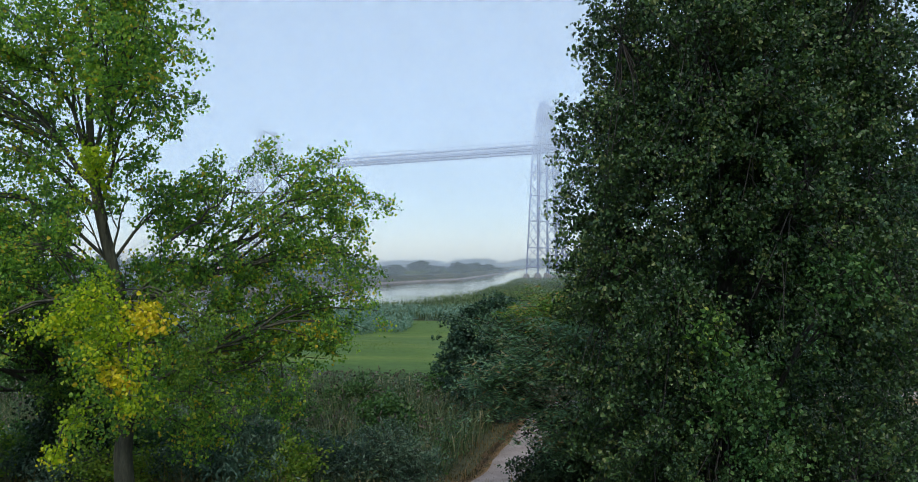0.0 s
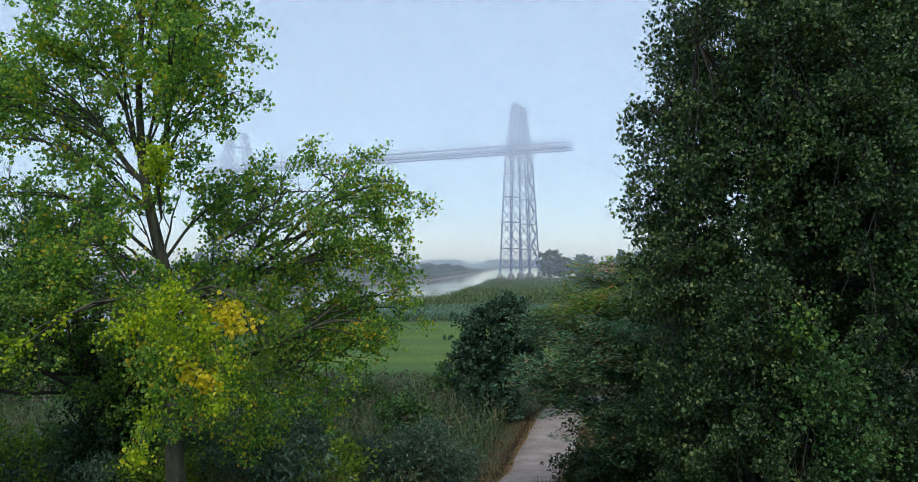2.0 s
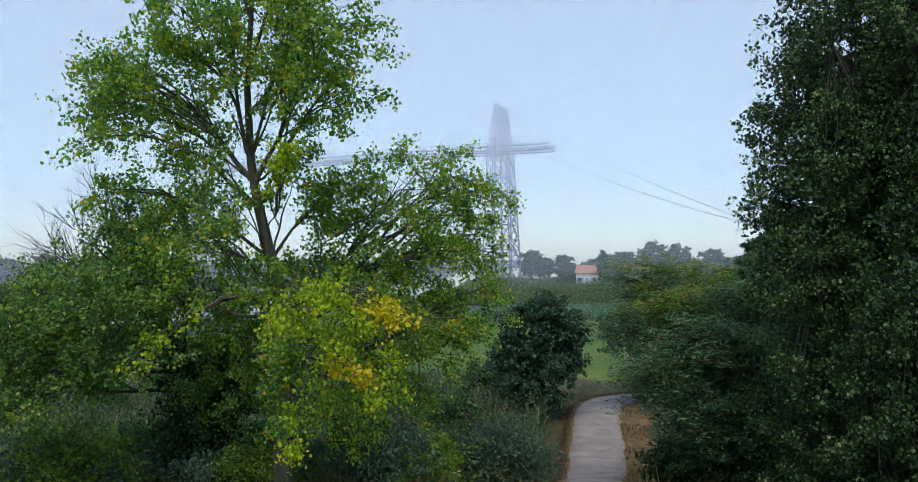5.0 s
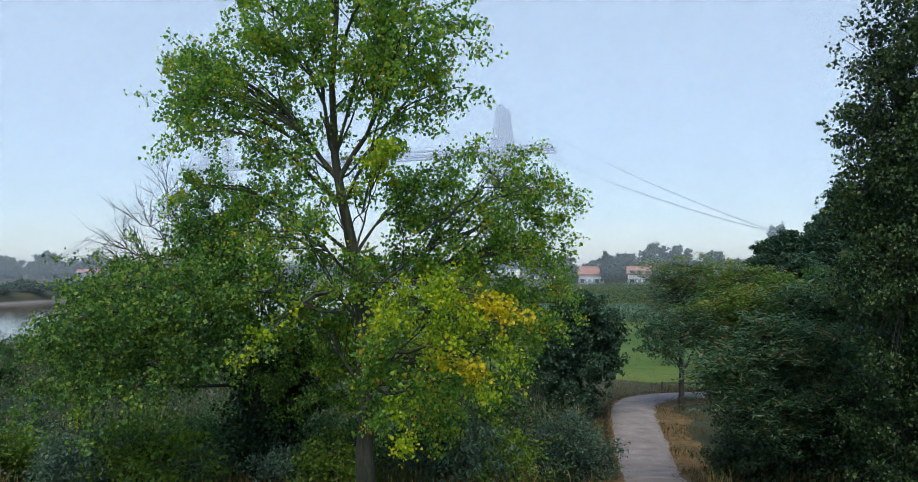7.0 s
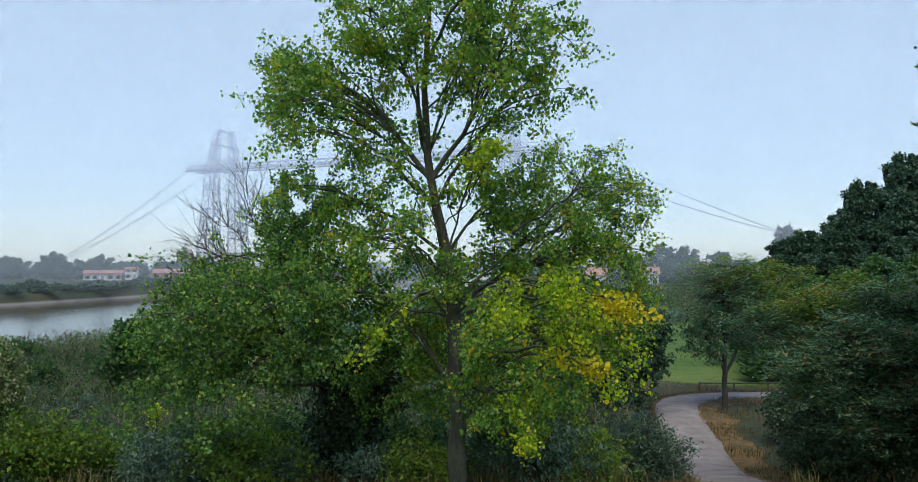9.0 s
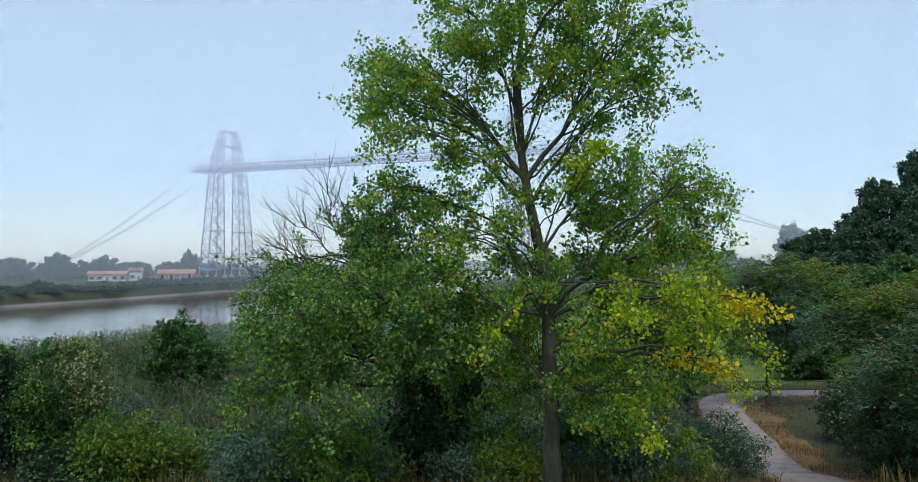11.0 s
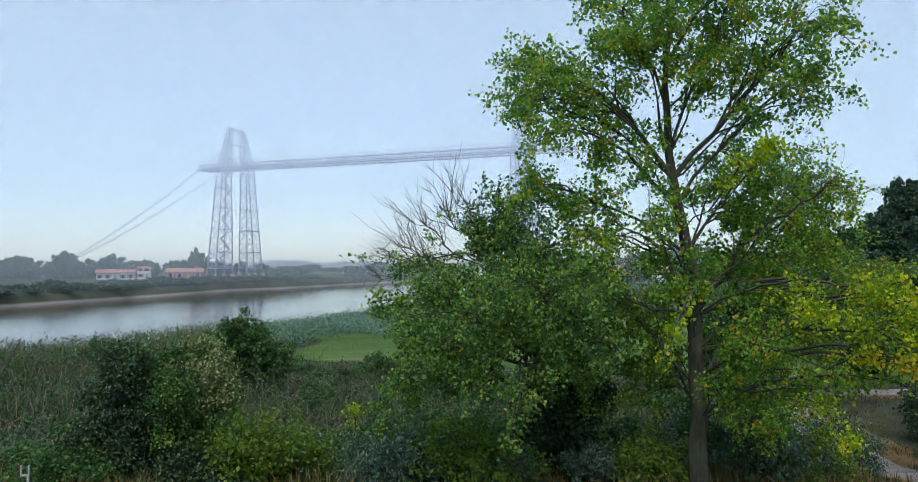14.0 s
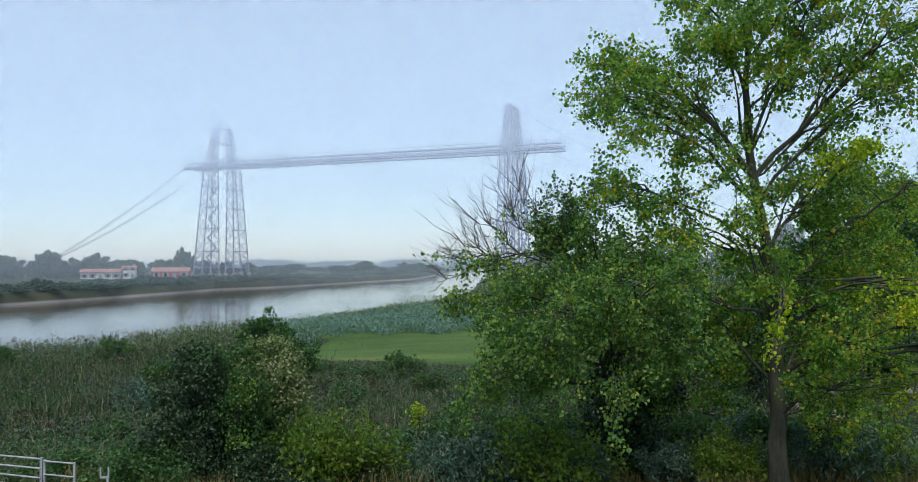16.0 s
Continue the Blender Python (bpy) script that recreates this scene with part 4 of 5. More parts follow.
tree("poplar_tree", (-6.39, 17.6, 1.4),
     [(-6.39, 17.6, 1.3), (-6.42, 17.55, 3.5), (-6.52, 17.42, 6.6), (-7.0, 17.3, 8.9), (-7.15, 17.3, 11.0), (-7.0, 17.2, 13.0), (-6.8, 17.2, 15.6)],
     [0.25, 0.18, 0.145, 0.1, 0.07, 0.05, 0.02],
     [L((-6.0, 16.9, 11.2), (0.9, 0.9, 0.8), 26, 50, start=9.6, limb=0.03),
      L((-6.7, 16.5, 6.0), (0.8, 0.4, 1.0), 16, 40, start=4.8, limb=0.025),
      L((-6.3, 16.6, 4.1), (0.7, 0.35, 0.8), 10, 40, start=3.6, limb=0.02),
      L((-10.35, 17.3, 10.7), (0.9, 0.9, 0.8), 30, 48, start=8.8, limb=0.03),
      L((-9.35, 17.3, 10.9), (1.5, 1.6, 1.2), 90, 51, start=8.7, limb=0.07, rise=0.06),
      L((-8.3, 16.4, 12.2), (1.2, 1.4, 1.0), 60, 51, start=9.2, limb=0.055, rise=0.03),
      L((-9.2, 16.6, 9.8), (1.5, 1.5, 0.65), 42, 51, start=8.6, limb=0.055, rise=0.06),
      L((-7.6, 17.2, 11.3), (1.2, 1.5, 0.9), 20, 48, start=9.4),
      L((-7.2, 17.0, 13.0), (1.6, 1.7, 1.2), 65, 51),
      L((-6.1, 16.6, 12.0), (1.0, 1.2, 0.9), 30, 48, start=9.6),
      L((-5.7, 15.2, 9.0), (0.6, 0.5, 0.6), 14, 45, mat=YELLOWING, leaf=0.08, start=7.6, limb=0.018, label="yellowing clump on the trunk side"),
      L((-5.05, 15.1, 11.4), (1.3, 1.4, 1.2), 70, 42, start=8.7, limb=0.065, rise=-0.06, label="thin outer leaves on spreading boughs"),
      L((-4.85, 15.3, 10.4), (0.9, 1.0, 0.7), 34, 37, start=8.6),
      L((-6.8, 17.2, 15.0), (1.9, 1.9, 1.6), 80, 54),
      L((-5.7, 15.5, 13.0), (1.4, 1.5, 1.2), 50, 48),
      L((-9.6, 18.2, 8.6), (1.4, 1.4, 0.8), 42, 49, start=7.2),
      L((-8.3, 17.8, 7.7), (1.3, 1.3, 0.8), 42, 49, start=6.4),
      L((-9.4, 17.6, 7.0), (1.4, 1.2, 0.8), 42, 49, start=5.6),
      L((-7.5, 16.5, 7.2), (0.8, 0.7, 0.9), 16, 37, start=5.9, limb=0.04),
      L((-7.7, 18.4, 5.6), (1.3, 1.2, 1.2), 45, 49, start=4.4, limb=0.05),
      L((-5.3, 18.0, 8.8), (1.1, 1.2, 0.9), 55, 51, start=7.0),
      L((-5.0, 17.6, 7.3), (1.1, 1.0, 1.0), 50, 51, start=6.2),
      L((-3.5, 19.6, 9.0), (1.2, 1.2, 1.2), 55, 51, start=6.2),
      L((-2.2, 20.6, 8.9), (1.2, 1.2, 1.2), 55, 51, start=6.0),
      L((-2.6, 20.4, 7.4), (1.5, 1.3, 1.1), 85, 51, start=5.6),
      L((-2.2, 20.1, 5.7), (1.4, 1.3, 1.1), 85, 51, start=4.6),
      L((-2.2, 19.4, 5.5), (0.22, 0.2, 0.35), 5, 16, mat=YELLOW, leaf=0.08, start=4.6, limb=0.02, label="orange-yellow leaves at a bough end"),
      L((-3.5, 19.8, 4.4), (1.5, 1.2, 1.2), 70, 51, start=4.0, limb=0.05),
      L((-5.0, 18.5, 5.5), (1.5, 1.2, 1.2), 66, 51, start=4.4, limb=0.05),
      L((-4.7, 18.0, 3.9), (1.3, 1.0, 1.1), 55, 49, start=3.6, limb=0.05),
      L((-4.7, 13.2, 6.2), (1.05, 0.9, 0.8), 31, 58, mat=YELLOWING, leaf=0.068, start=5.7, rise=0.12, limb=0.02, droop=0.6, label="yellow-green autumn leaves"),
      L((-4.15, 12.8, 5.65), (0.95, 0.8, 0.65), 20, 52, mat=YELLOWING, leaf=0.068, start=4.3, rise=0.16, limb=0.018, droop=0.6, label="yellow-green autumn leaves"),
      L((-3.7, 14.0, 5.8), (0.8, 0.8, 1.0), 26, 48, mat=POPLAR_LIGHT, leaf=0.068, start=6.4, rise=0.05, limb=0.018),
      L((-3.45, 12.6, 6.1), (0.32, 0.25, 0.2), 14, 30, mat=YELLOW, start=5.0, sig=0.1, limb=0.018, label="bright yellow leaves"),
      L((-4.2, 12.5, 5.25), (0.28, 0.25, 0.3), 9, 26, mat=YELLOW, start=5.0, sig=0.1, limb=0.018, label="bright yellow leaves"),
      L((-5.2, 13.0, 4.3), (0.5, 0.4, 0.7), 9, 37, mat=YELLOWING, leaf=0.068, start=4.9, sag=0.2, limb=0.014),
      L((-4.6, 13.6, 4.3), (0.9, 0.6, 0.7), 11, 41, mat=POPLAR, start=3.4, rise=0.18, limb=0.016),
      L((-8.35, 13.5, 5.15), (0.3, 0.25, 0.2), 5, 20, mat=YELLOWING, start=6.3, rise=0.12, limb=0.014),
      L((-5.6, 16.8, 12.7), (0.9, 0.9, 0.8), 22, 50, start=10.6, limb=0.03),
      L((-7.3, 16.6, 10.0), (1.7, 1.2, 0.8), 10, 34, start=9.3, limb=0.03),
      L((-5.9, 16.8, 9.9), (1.0, 1.0, 0.7), 10, 34, start=8.7, limb=0.03),
      L((-5.7, 15.6, 5.3), (0.9, 1.0, 0.9), 32, 55, start=4.4, limb=0.04),
      L((-5.2, 14.6, 4.4), (0.9, 0.8, 0.8), 13, 52, start=4.0, limb=0.04),
      L((-6.6, 19.4, 4.5), (1.5, 1.1, 1.3), 45, 55, start=3.8, limb=0.04),
      L((-4.2, 19.6, 6.6), (1.4, 1.1, 1.0), 50, 55, start=5.0, limb=0.04),
      L((-6.9, 18.6, 6.8), (1.0, 0.9, 0.9), 22, 50, start=5.4, limb=0.04),
      L((-7.9, 17.0, 9.2), (0.9, 0.8, 0.7), 10, 45, start=8.1, limb=0.03),
      L((-6.1, 17.0, 8.6), (0.8, 0.8, 0.9), 15, 45, start=7.4, limb=0.03),
      L((-7.3, 16.8, 8.2), (0.7, 0.7, 0.7), 14, 45, start=7.2, limb=0.025)],
     "tall poplar with yellowing leaves on the embankment", "tree", BARK, 3, limb_r=0.045, airy=0.74,
     bare=[((-6.6, 17.2, 6.8), (-8.0, 16.4, 7.7), 7), ((-5.2, 17.2, 7.7), (-3.5, 16.8, 8.7), 9)])

tree("ivy_clad_tree", (-9.3, 20.5, 0.4),
     [(-9.3, 20.5, 0.2), (-9.3, 20.4, 2.2), (-9.6, 20.2, 4.4), (-10.1, 20.2, 6.4), (-10.5, 20.6, 8.2)],
     [0.36, 0.26, 0.2, 0.12, 0.04],
     [L((-9.3, 20.4, 2.6), (0.95, 0.9, 2.3), 190, 100, mat=IVY, size=0.09, start=1.0, label="dark ivy clothing the trunk"),
      L((-9.5, 20.2, 1.1), (1.2, 1.0, 1.0), 90, 100, mat=IVY, size=0.09, start=0.8, label="dark ivy at the foot"),
      L((-8.6, 20.2, 3.7), (0.9, 0.8, 1.2), 70, 95, mat=IVY, size=0.09, start=2.2),
      L((-11.4, 15.6, 5.7), (1.57, 1.34, 1.01), 55, 62, start=4.4),
      L((-10.3, 15.2, 6.3), (1.34, 1.23, 0.9), 46, 62, start=4.6),
      L((-12.4, 16.4, 5.0), (1.12, 1.23, 0.9), 38, 62, start=4.2),
      L((-10.5, 15.4, 4.8), (1.68, 1.23, 0.9), 50, 62, start=4.0),
      L((-12.0, 17.2, 6.0), (1.34, 1.23, 0.9), 42, 62, start=4.6),
      L((-9.3, 15.8, 5.6), (1.12, 1.12, 0.9), 36, 62, start=4.4),
      L((-10.6, 17.6, 7.3), (1.46, 1.34, 0.9), 46, 62, start=5.4),
      L((-11.6, 20.3, 7.0), (1.9, 1.57, 1.01), 63, 60, start=5.2),
      L((-13.3, 21.3, 7.3), (0.55, 0.5, 0.4), 10, 36, mat=CLIMBER, start=5.4, limb=0.03, label="thin yellowish leaves among the bare twigs"),
      L((-12.7, 19.4, 6.0), (1.23, 1.23, 0.78), 31, 60, start=4.8),
      L((-9.2, 19.3, 5.8), (2.02, 1.57, 1.34), 74, 62, start=3.8),
      L((-10.3, 21.0, 8.2), (1.57, 1.23, 0.9), 58, 62, mat=MID),
      L((-12.2, 17.8, 4.3), (1.34, 1.23, 0.78), 42, 60, start=3.6),
      L((-8.3, 19.6, 4.2), (1.46, 1.23, 1.01), 46, 62, start=3.4)],
     "spreading ivy-clad tree with bare twigs at its edge", "tree", DARK_BARK, 5, limb_r=0.06, leaf=POPLAR_DULL, airy=0.8,
     bare=[((-11.6, 21.0, 7.2), (-12.9, 21.5, 8.1), 20), ((-11.8, 21.0, 7.0), (-13.6, 21.6, 7.2), 18), ((-11.3, 21.2, 7.4), (-12.1, 21.4, 8.5), 18), ((-12.0, 20.8, 6.9), (-13.8, 21.2, 6.6), 14), ((-10.9, 20.8, 7.2), (-11.9, 20.6, 8.9), 16), ((-11.9, 20.9, 6.6), (-13.5, 20.8, 7.7), 16)])

lombardy = []
rng0 = np.random.default_rng(21)
for zc, rz, ring, n in ((3.7, 2.1, 2.2, 8), (7.2, 2.2, 2.45, 10), (10.4, 2.2, 2.4, 10), (13.6, 2.2, 1.75, 7), (5.2, 2.4, 0.8, 2), (9.3, 2.6, 0.9, 4), (12.7, 2.4, 0.9, 4)):
    for i in range(n):
        a = 2 * math.pi * (i + rng0.uniform(-0.25, 0.25)) / n + zc
        lombardy.append(L((6.3 + ring * math.cos(a), 14.6 + ring * math.sin(a), zc + rng0.uniform(-0.9, 0.9)),
                          (1.05, 1.05, rz * rng0.uniform(0.95, 1.35)), 60, 150 if math.sin(a) < 0.3 else 70, mat=DARK_POPLAR, size=0.056 if math.sin(a) < 0.3 else 0.075, broad=math.sin(a) < 0.3, aspect=0.95, sig=0.125, start=max(1.6, zc - rz - 0.5), limb=0.05, inner=0.55))
lombardy.append(L((5.15, 11.9, 6.15), (0.4, 0.3, 0.3), 7, 60, mat=POPLAR_DULL, size=0.066, broad=True, start=3.0, label="light yellow-green sprig"))
lombardy.append(L((5.4, 11.9, 5.3), (0.6, 0.4, 0.6), 16, 90, mat=MID, size=0.062, broad=True, start=3.0, label="lighter green spray of younger leaves"))
lombardy.append(L((5.9, 12.0, 4.5), (0.6, 0.4, 0.6), 14, 90, mat=MID, size=0.062, broad=True, start=2.6, label="lighter green spray of younger leaves"))
lombardy.append(L((6.9, 11.6, 6.9), (0.6, 0.4, 0.5), 10, 80, mat=MID, size=0.062, broad=True, start=4.0))
tree("dense_poplar_tree", (6.2, 14.6, 1.4), [(6.2, 14.6, 1.3), (6.2, 14.6, 6), (6.2, 14.6, 11), (6.2, 14.6, 15.6)], [0.4, 0.3, 0.18, 0.03],
     lombardy, "broad dense dark green poplar beside the footpath", "tree", DARK_BARK, 8, limb_r=0.06)

def sprays(c, r, n, mat, **k):
    return L(c, r, n, 110, mat=mat, size=0.13, aspect=0.3, flat=0.7, **k)


tree("ash_tree", (4.9, 20.6, 0.5), [(4.9, 20.6, 0.3), (4.8, 20.6, 2), (4.6, 20.5, 4), (4.6, 20.6, 6.0)], [0.16, 0.13, 0.09, 0.04],
     [sprays((3.2, 18.8, 5.0), (1.5, 1.2, 0.9), 70, ASH),
      sprays((2.0, 18.6, 4.3), (1.1, 1.0, 0.8), 45, ASH),
      sprays((4.5, 18.7, 4.5), (1.4, 1.1, 1.2), 70, ASH),
      sprays((2.4, 21.6, 5.2), (1.2, 1.1, 0.9), 45, ASH),
      sprays((3.4, 21.4, 5.85), (1.6, 1.3, 0.7), 55, ASH_TOP, label="yellow-green upper sprays"),
      sprays((5.4, 20.4, 5.7), (1.8, 1.5, 1.3), 90, ASH),
      sprays((7.2, 21.0, 5.5), (2.0, 1.6, 1.6), 80, ASH),
      sprays((9.2, 22.5, 5.4), (2.0, 1.8, 1.9), 60, ASH),
      sprays((5.2, 22.2, 6.0), (1.5, 1.4, 0.7), 50, ASH_TOP, label="yellow-green upper sprays"),
      sprays((3.5, 18.5, 3.3), (1.3, 0.9, 0.8), 50, ASH),
      sprays((3.9, 21.0, 4.6), (1.8, 1.4, 1.2), 60, ASH)],
     "ash tree with layered feathery blue-green leaves over the path", "tree", DARK_BARK, 12)
tree("round_tree", (1.6, 35.8, 0), [(1.6, 35.8, -0.1), (1.6, 35.8, 2), (1.6, 35.8, 4.4)], [0.17, 0.12, 0.04],
     [L((1.6, 35.6, 4.2), (1.9, 1.7, 1.8), 100, 80, mat=WOOD_LEAF, size=0.13), L((1.4, 35.5, 2.2), (2.0, 1.7, 1.6), 90, 80, mat=WOOD_LEAF, size=0.13), L((2.9, 35.7, 3.2), (0.9, 0.9, 2.0), 45, 80, mat=WOOD_LEAF, size=0.13), L((1.0, 35.6, 0.9), (1.7, 1.4, 1.0), 50, 80, mat=WOOD_LEAF, size=0.13), L((0.2, 35.6, 3.3), (1.5, 1.5, 1.9), 65, 80, mat=WOOD_LEAF, size=0.13)],
     "dark green small tree beside the path bend", "tree", DARK_BARK, 14)
tree("young_tree", (6.8, 37.4, 0), [(6.8, 37.4, -0.1), (6.8, 37.4, 1.8), (6.75, 37.4, 4), (6.8, 37.4, 6)], [0.15, 0.12, 0.08, 0.03],
     [L((6.8, 37.2, 5.4), (3.1, 2.4, 1.9), 130, 75, mat=ASH, size=0.15, aspect=0.35, flat=0.7, start=2.2), L((7.2, 37.4, 6.6), (2.6, 2.0, 0.9), 60, 75, mat=ASH_TOP, size=0.15, aspect=0.35, flat=0.7, start=3.6, label="yellow and rust tinted upper sprays"), L((9.8, 38.4, 6.2), (2.0, 1.8, 1.3), 50, 75, mat=ASH_TOP, size=0.15, aspect=0.35, flat=0.7, start=3.4), L((5.6, 36.8, 3.4), (1.4, 1.2, 1.3), 45, 75, mat=ASH, size=0.17, aspect=0.4, start=1.9), L((8.2, 37.4, 3.6), (1.6, 1.3, 1.3), 45, 75, mat=ASH, size=0.17, aspect=0.4, start=1.9)],
     "young tree with a bare straight stem beside the path", "tree", DARK_BARK, 15)

shrub("path_shrub", (-1.05, 22.0, 0.3), [L((-1.1, 21.8, 1.95), (1.4, 1.0, 1.0), 90, 75, size=0.09, aspect=0.35), L((-0.3, 22.2, 1.4), (0.8, 0.8, 1.0), 50, 75, size=0.09, aspect=0.35), L((-2.3, 22.2, 1.4), (1.0, 0.9, 1.0), 45, 75, size=0.09, aspect=0.35)],
      "silvery blue-green willow shrub at the path edge", 31, mat=WILLOW)
shrub("under_shrub", (4.2, 19.6, 0.7), [L((3.9, 19.4, 2.4), (1.5, 1.3, 1.7), 90, 85), L((5.9, 19.6, 2.6), (1.6, 1.3, 1.8), 80, 85), L((3.2, 20.4, 1.5), (0.9, 0.9, 1.2), 50, 85), L((2.4, 20.4, 1.95), (0.4, 0.25, 0.2), 6, 34, label="leafy twig hanging over the path")], "dark dense shrub under the poplar", 32)
shrub("under_shrub", (9.0, 20.0, 0.7), [L((8.6, 19.6, 2.6), (1.9, 1.4, 2.0), 90, 85), L((11.0, 20, 2.8), (1.9, 1.5, 2.2), 80, 85)], "dark dense shrub under the poplar", 33)
shrub("wayside_shrub", (6.2, 25.6, 0.05), [L((5.7, 25.2, 1.7), (1.3, 1.3, 1.6), 80, 80), L((7.6, 26.2, 2.0), (1.6, 1.4, 1.9), 80, 80), L((9.4, 26.0, 2.3), (1.6, 1.4, 2.2), 70, 80)], "dark shrub thicket beside the footpath", 37)
shrub("wayside_shrub", (5.6, 22.0, 0.2), [L((5.2, 21.8, 1.9), (1.3, 1.2, 1.6), 80, 80), L((7.2, 22.4, 2.4), (1.5, 1.2, 2.0), 80, 80)], "dark shrub thicket beside the footpath", 38)
shrub("wayside_shrub", (7.2, 30.6, 0.0), [L((6.8, 30.2, 1.1), (1.2, 1.2, 1.1), 55, 80, size=0.1), L((8.6, 32.4, 1.3), (1.5, 1.4, 1.3), 60, 80, size=0.1), L((6.4, 27.8, 1.0), (1.0, 1.0, 1.0), 45, 80, size=0.1)], "dark shrub thicket beside the footpath", 39)
shrub("wayside_shrub", (10.6, 35.4, 0.0), [L((10.2, 34.8, 1.3), (1.6, 1.4, 1.3), 60, 80, size=0.11), L((12.4, 36.2, 1.5), (1.8, 1.4, 1.5), 60, 80, size=0.11)], "dark shrub thicket beside the footpath", 45)
for ux, uy, ul, us in ((-11.4, 22.0, "grey-green leafy undergrowth at the foot of the ivy-clad tree", 71), (-7.4, 21.6, "grey-green leafy undergrowth at the foot of the ivy-clad tree", 72), (-13.4, 20.6, "grey-green leafy undergrowth at the foot of the ivy-clad tree", 73), (-5.2, 20.9, "grey-green leafy undergrowth at the foot of the ivy-clad tree", 74), (-9.4, 22.8, "grey-green leafy undergrowth at the foot of the ivy-clad tree", 75), (-8.6, 24.4, "grey-green leafy undergrowth at the foot of the ivy-clad tree", 76), (-11.8, 24.2, "grey-green leafy undergrowth at the foot of the ivy-clad tree", 77)):
    uz = float(height(ux, uy))
    shrub("undergrowth", (ux, uy, uz), [L((ux, uy, uz + 0.9), (1.5, 1.1, 1.05), 66, 70, size=0.085, mat=MID), L((ux + 0.8, uy - 0.5, uz + 0.7), (1.2, 0.9, 0.8), 46, 70, size=0.085, mat=WILLOW)], ul, us)
shrub("climber_bush", (-19.15, 19.6, 1.2),
      [L((-19.7, 19.3, 2.9), (0.95, 1.0, 1.8), 120, 100, size=0.062, broad=True), L((-18.6, 19.8, 2.9), (1.0, 0.9, 1.6), 120, 100, size=0.062, broad=True, mat=MID), L((-18.9, 19.2, 3.9), (0.9, 0.7, 0.8), 70, 100, mat=MID, size=0.06, broad=True, label="fresh green leaves of the climber"),
       L((-18.35, 20.1, 4.55), (0.7, 0.65, 0.5), 70, 80, mat=CLIMBER, label="pale flowering climber"), L((-18.95, 20.0, 4.5), (0.5, 0.5, 0.35), 40, 80, mat=MID, label="fresh green leaves of the climber"), L((-17.9, 20.0, 4.0), (0.5, 0.5, 0.5), 40, 80, mat=CLIMBER),
       L((-18.75, 18.75, 3.5), (0.22, 0.2, 1.0), 10, 40, mat=POPLAR_DULL, label="bright green hanging vine"), L((-19.75, 18.8, 4.5), (0.5, 0.45, 0.55), 40, 80), L((-19.6, 18.9, 4.75), (0.4, 0.35, 0.25), 14, 60, mat=MID), L((-20.45, 19.2, 2.9), (0.8, 0.8, 1.3), 60, 90), L((-20.95, 18.4, 2.1), (1.4, 0.8, 0.8), 80, 85, mat=MID), L((-18.1, 18.8, 1.9), (1.2, 0.8, 0.8), 60, 80)],
      "tall dark bush overgrown with a pale flowering climber", 34)
shrub("marsh_bush", (-22.3, 41.1, 0), [L((-22.8, 40.9, 2.9), (1.6, 1.6, 1.7), 90, 75, size=0.14), L((-21.2, 40.9, 2), (1.4, 1.4, 1.7), 75, 75, size=0.14), L((-23.6, 40.7, 1.7), (1.2, 1.2, 1.4), 50, 75, size=0.14)],
      "round dark green bush standing in the marsh", 35, mat=MID)
shrub("goldenrod", (-14.6, 21.6, 0.9), [L((-14.6, 21.6, 3.0), (0.3, 0.25, 0.1), 6, 60, mat=YELLOWING, size=0.06, clumps=2, sig=0.1)], "yellow flowering weed above the reeds", 36, "weed")

# small shrubs and brambles among the reeds
rngs = np.random.default_rng(77)
kinds = [
    ("bramble", MID, "dark low bramble bush among the reeds", 0.1, 0.8),
    ("sallow", WILLOW, "low grey-green sallow bush among the reeds", 0.11, 0.35),
    ("nettle_clump", POPLAR_LIGHT, "fresh green weed clump at the embankment foot", 0.08, 0.6),
]
spots = {"bramble": [(-16, 47), (-12, 49), (-8, 48), (-4, 47.5), (-19, 46.5), (-0.5, 46), (-13, 30), (-7, 33), (-26, 30), (-33, 37), (-5, 27), (-29, 24), (-37, 46), (-11, 25), (-2.5, 31), (-24, 22), (-14, 47.5), (-10, 48), (-6, 48), (-2, 46.5), (-17.5, 46), (-21, 50), (-30, 52), (-36, 55), (-41, 50), (-28, 42), (-10, 36), (-14, 40), (-18, 36), (-5, 39), (-1, 41), (-14, 23.2), (-10.5, 26.5), (-13.6, 25.2), (-15.2, 24), (-11.6, 23.2), (-24, 26), (-9.6, 23.6), (-7.6, 22.6), (-17.2, 23.2)],
         "sallow": [(-12.6, 19.0), (-8.4, 18.9), (-10.6, 18.7), (-6.0, 19.3), (-4.2, 19.2), (-14.0, 19.4), (-12.5, 23.8), (-16.5, 27), (-5, 23), (-3.4, 22.8), (-20, 29), (-27, 35), (-8, 24.5), (-32, 31), (-22, 33), (-6.5, 29)],
         "nettle_clump": [(-7.3, 18.7), (-11.6, 18.5), (-16.6, 20.5), (-15.8, 21.2), (-17.4, 19.7), (-12.2, 20.6), (-3, 18.9)]}
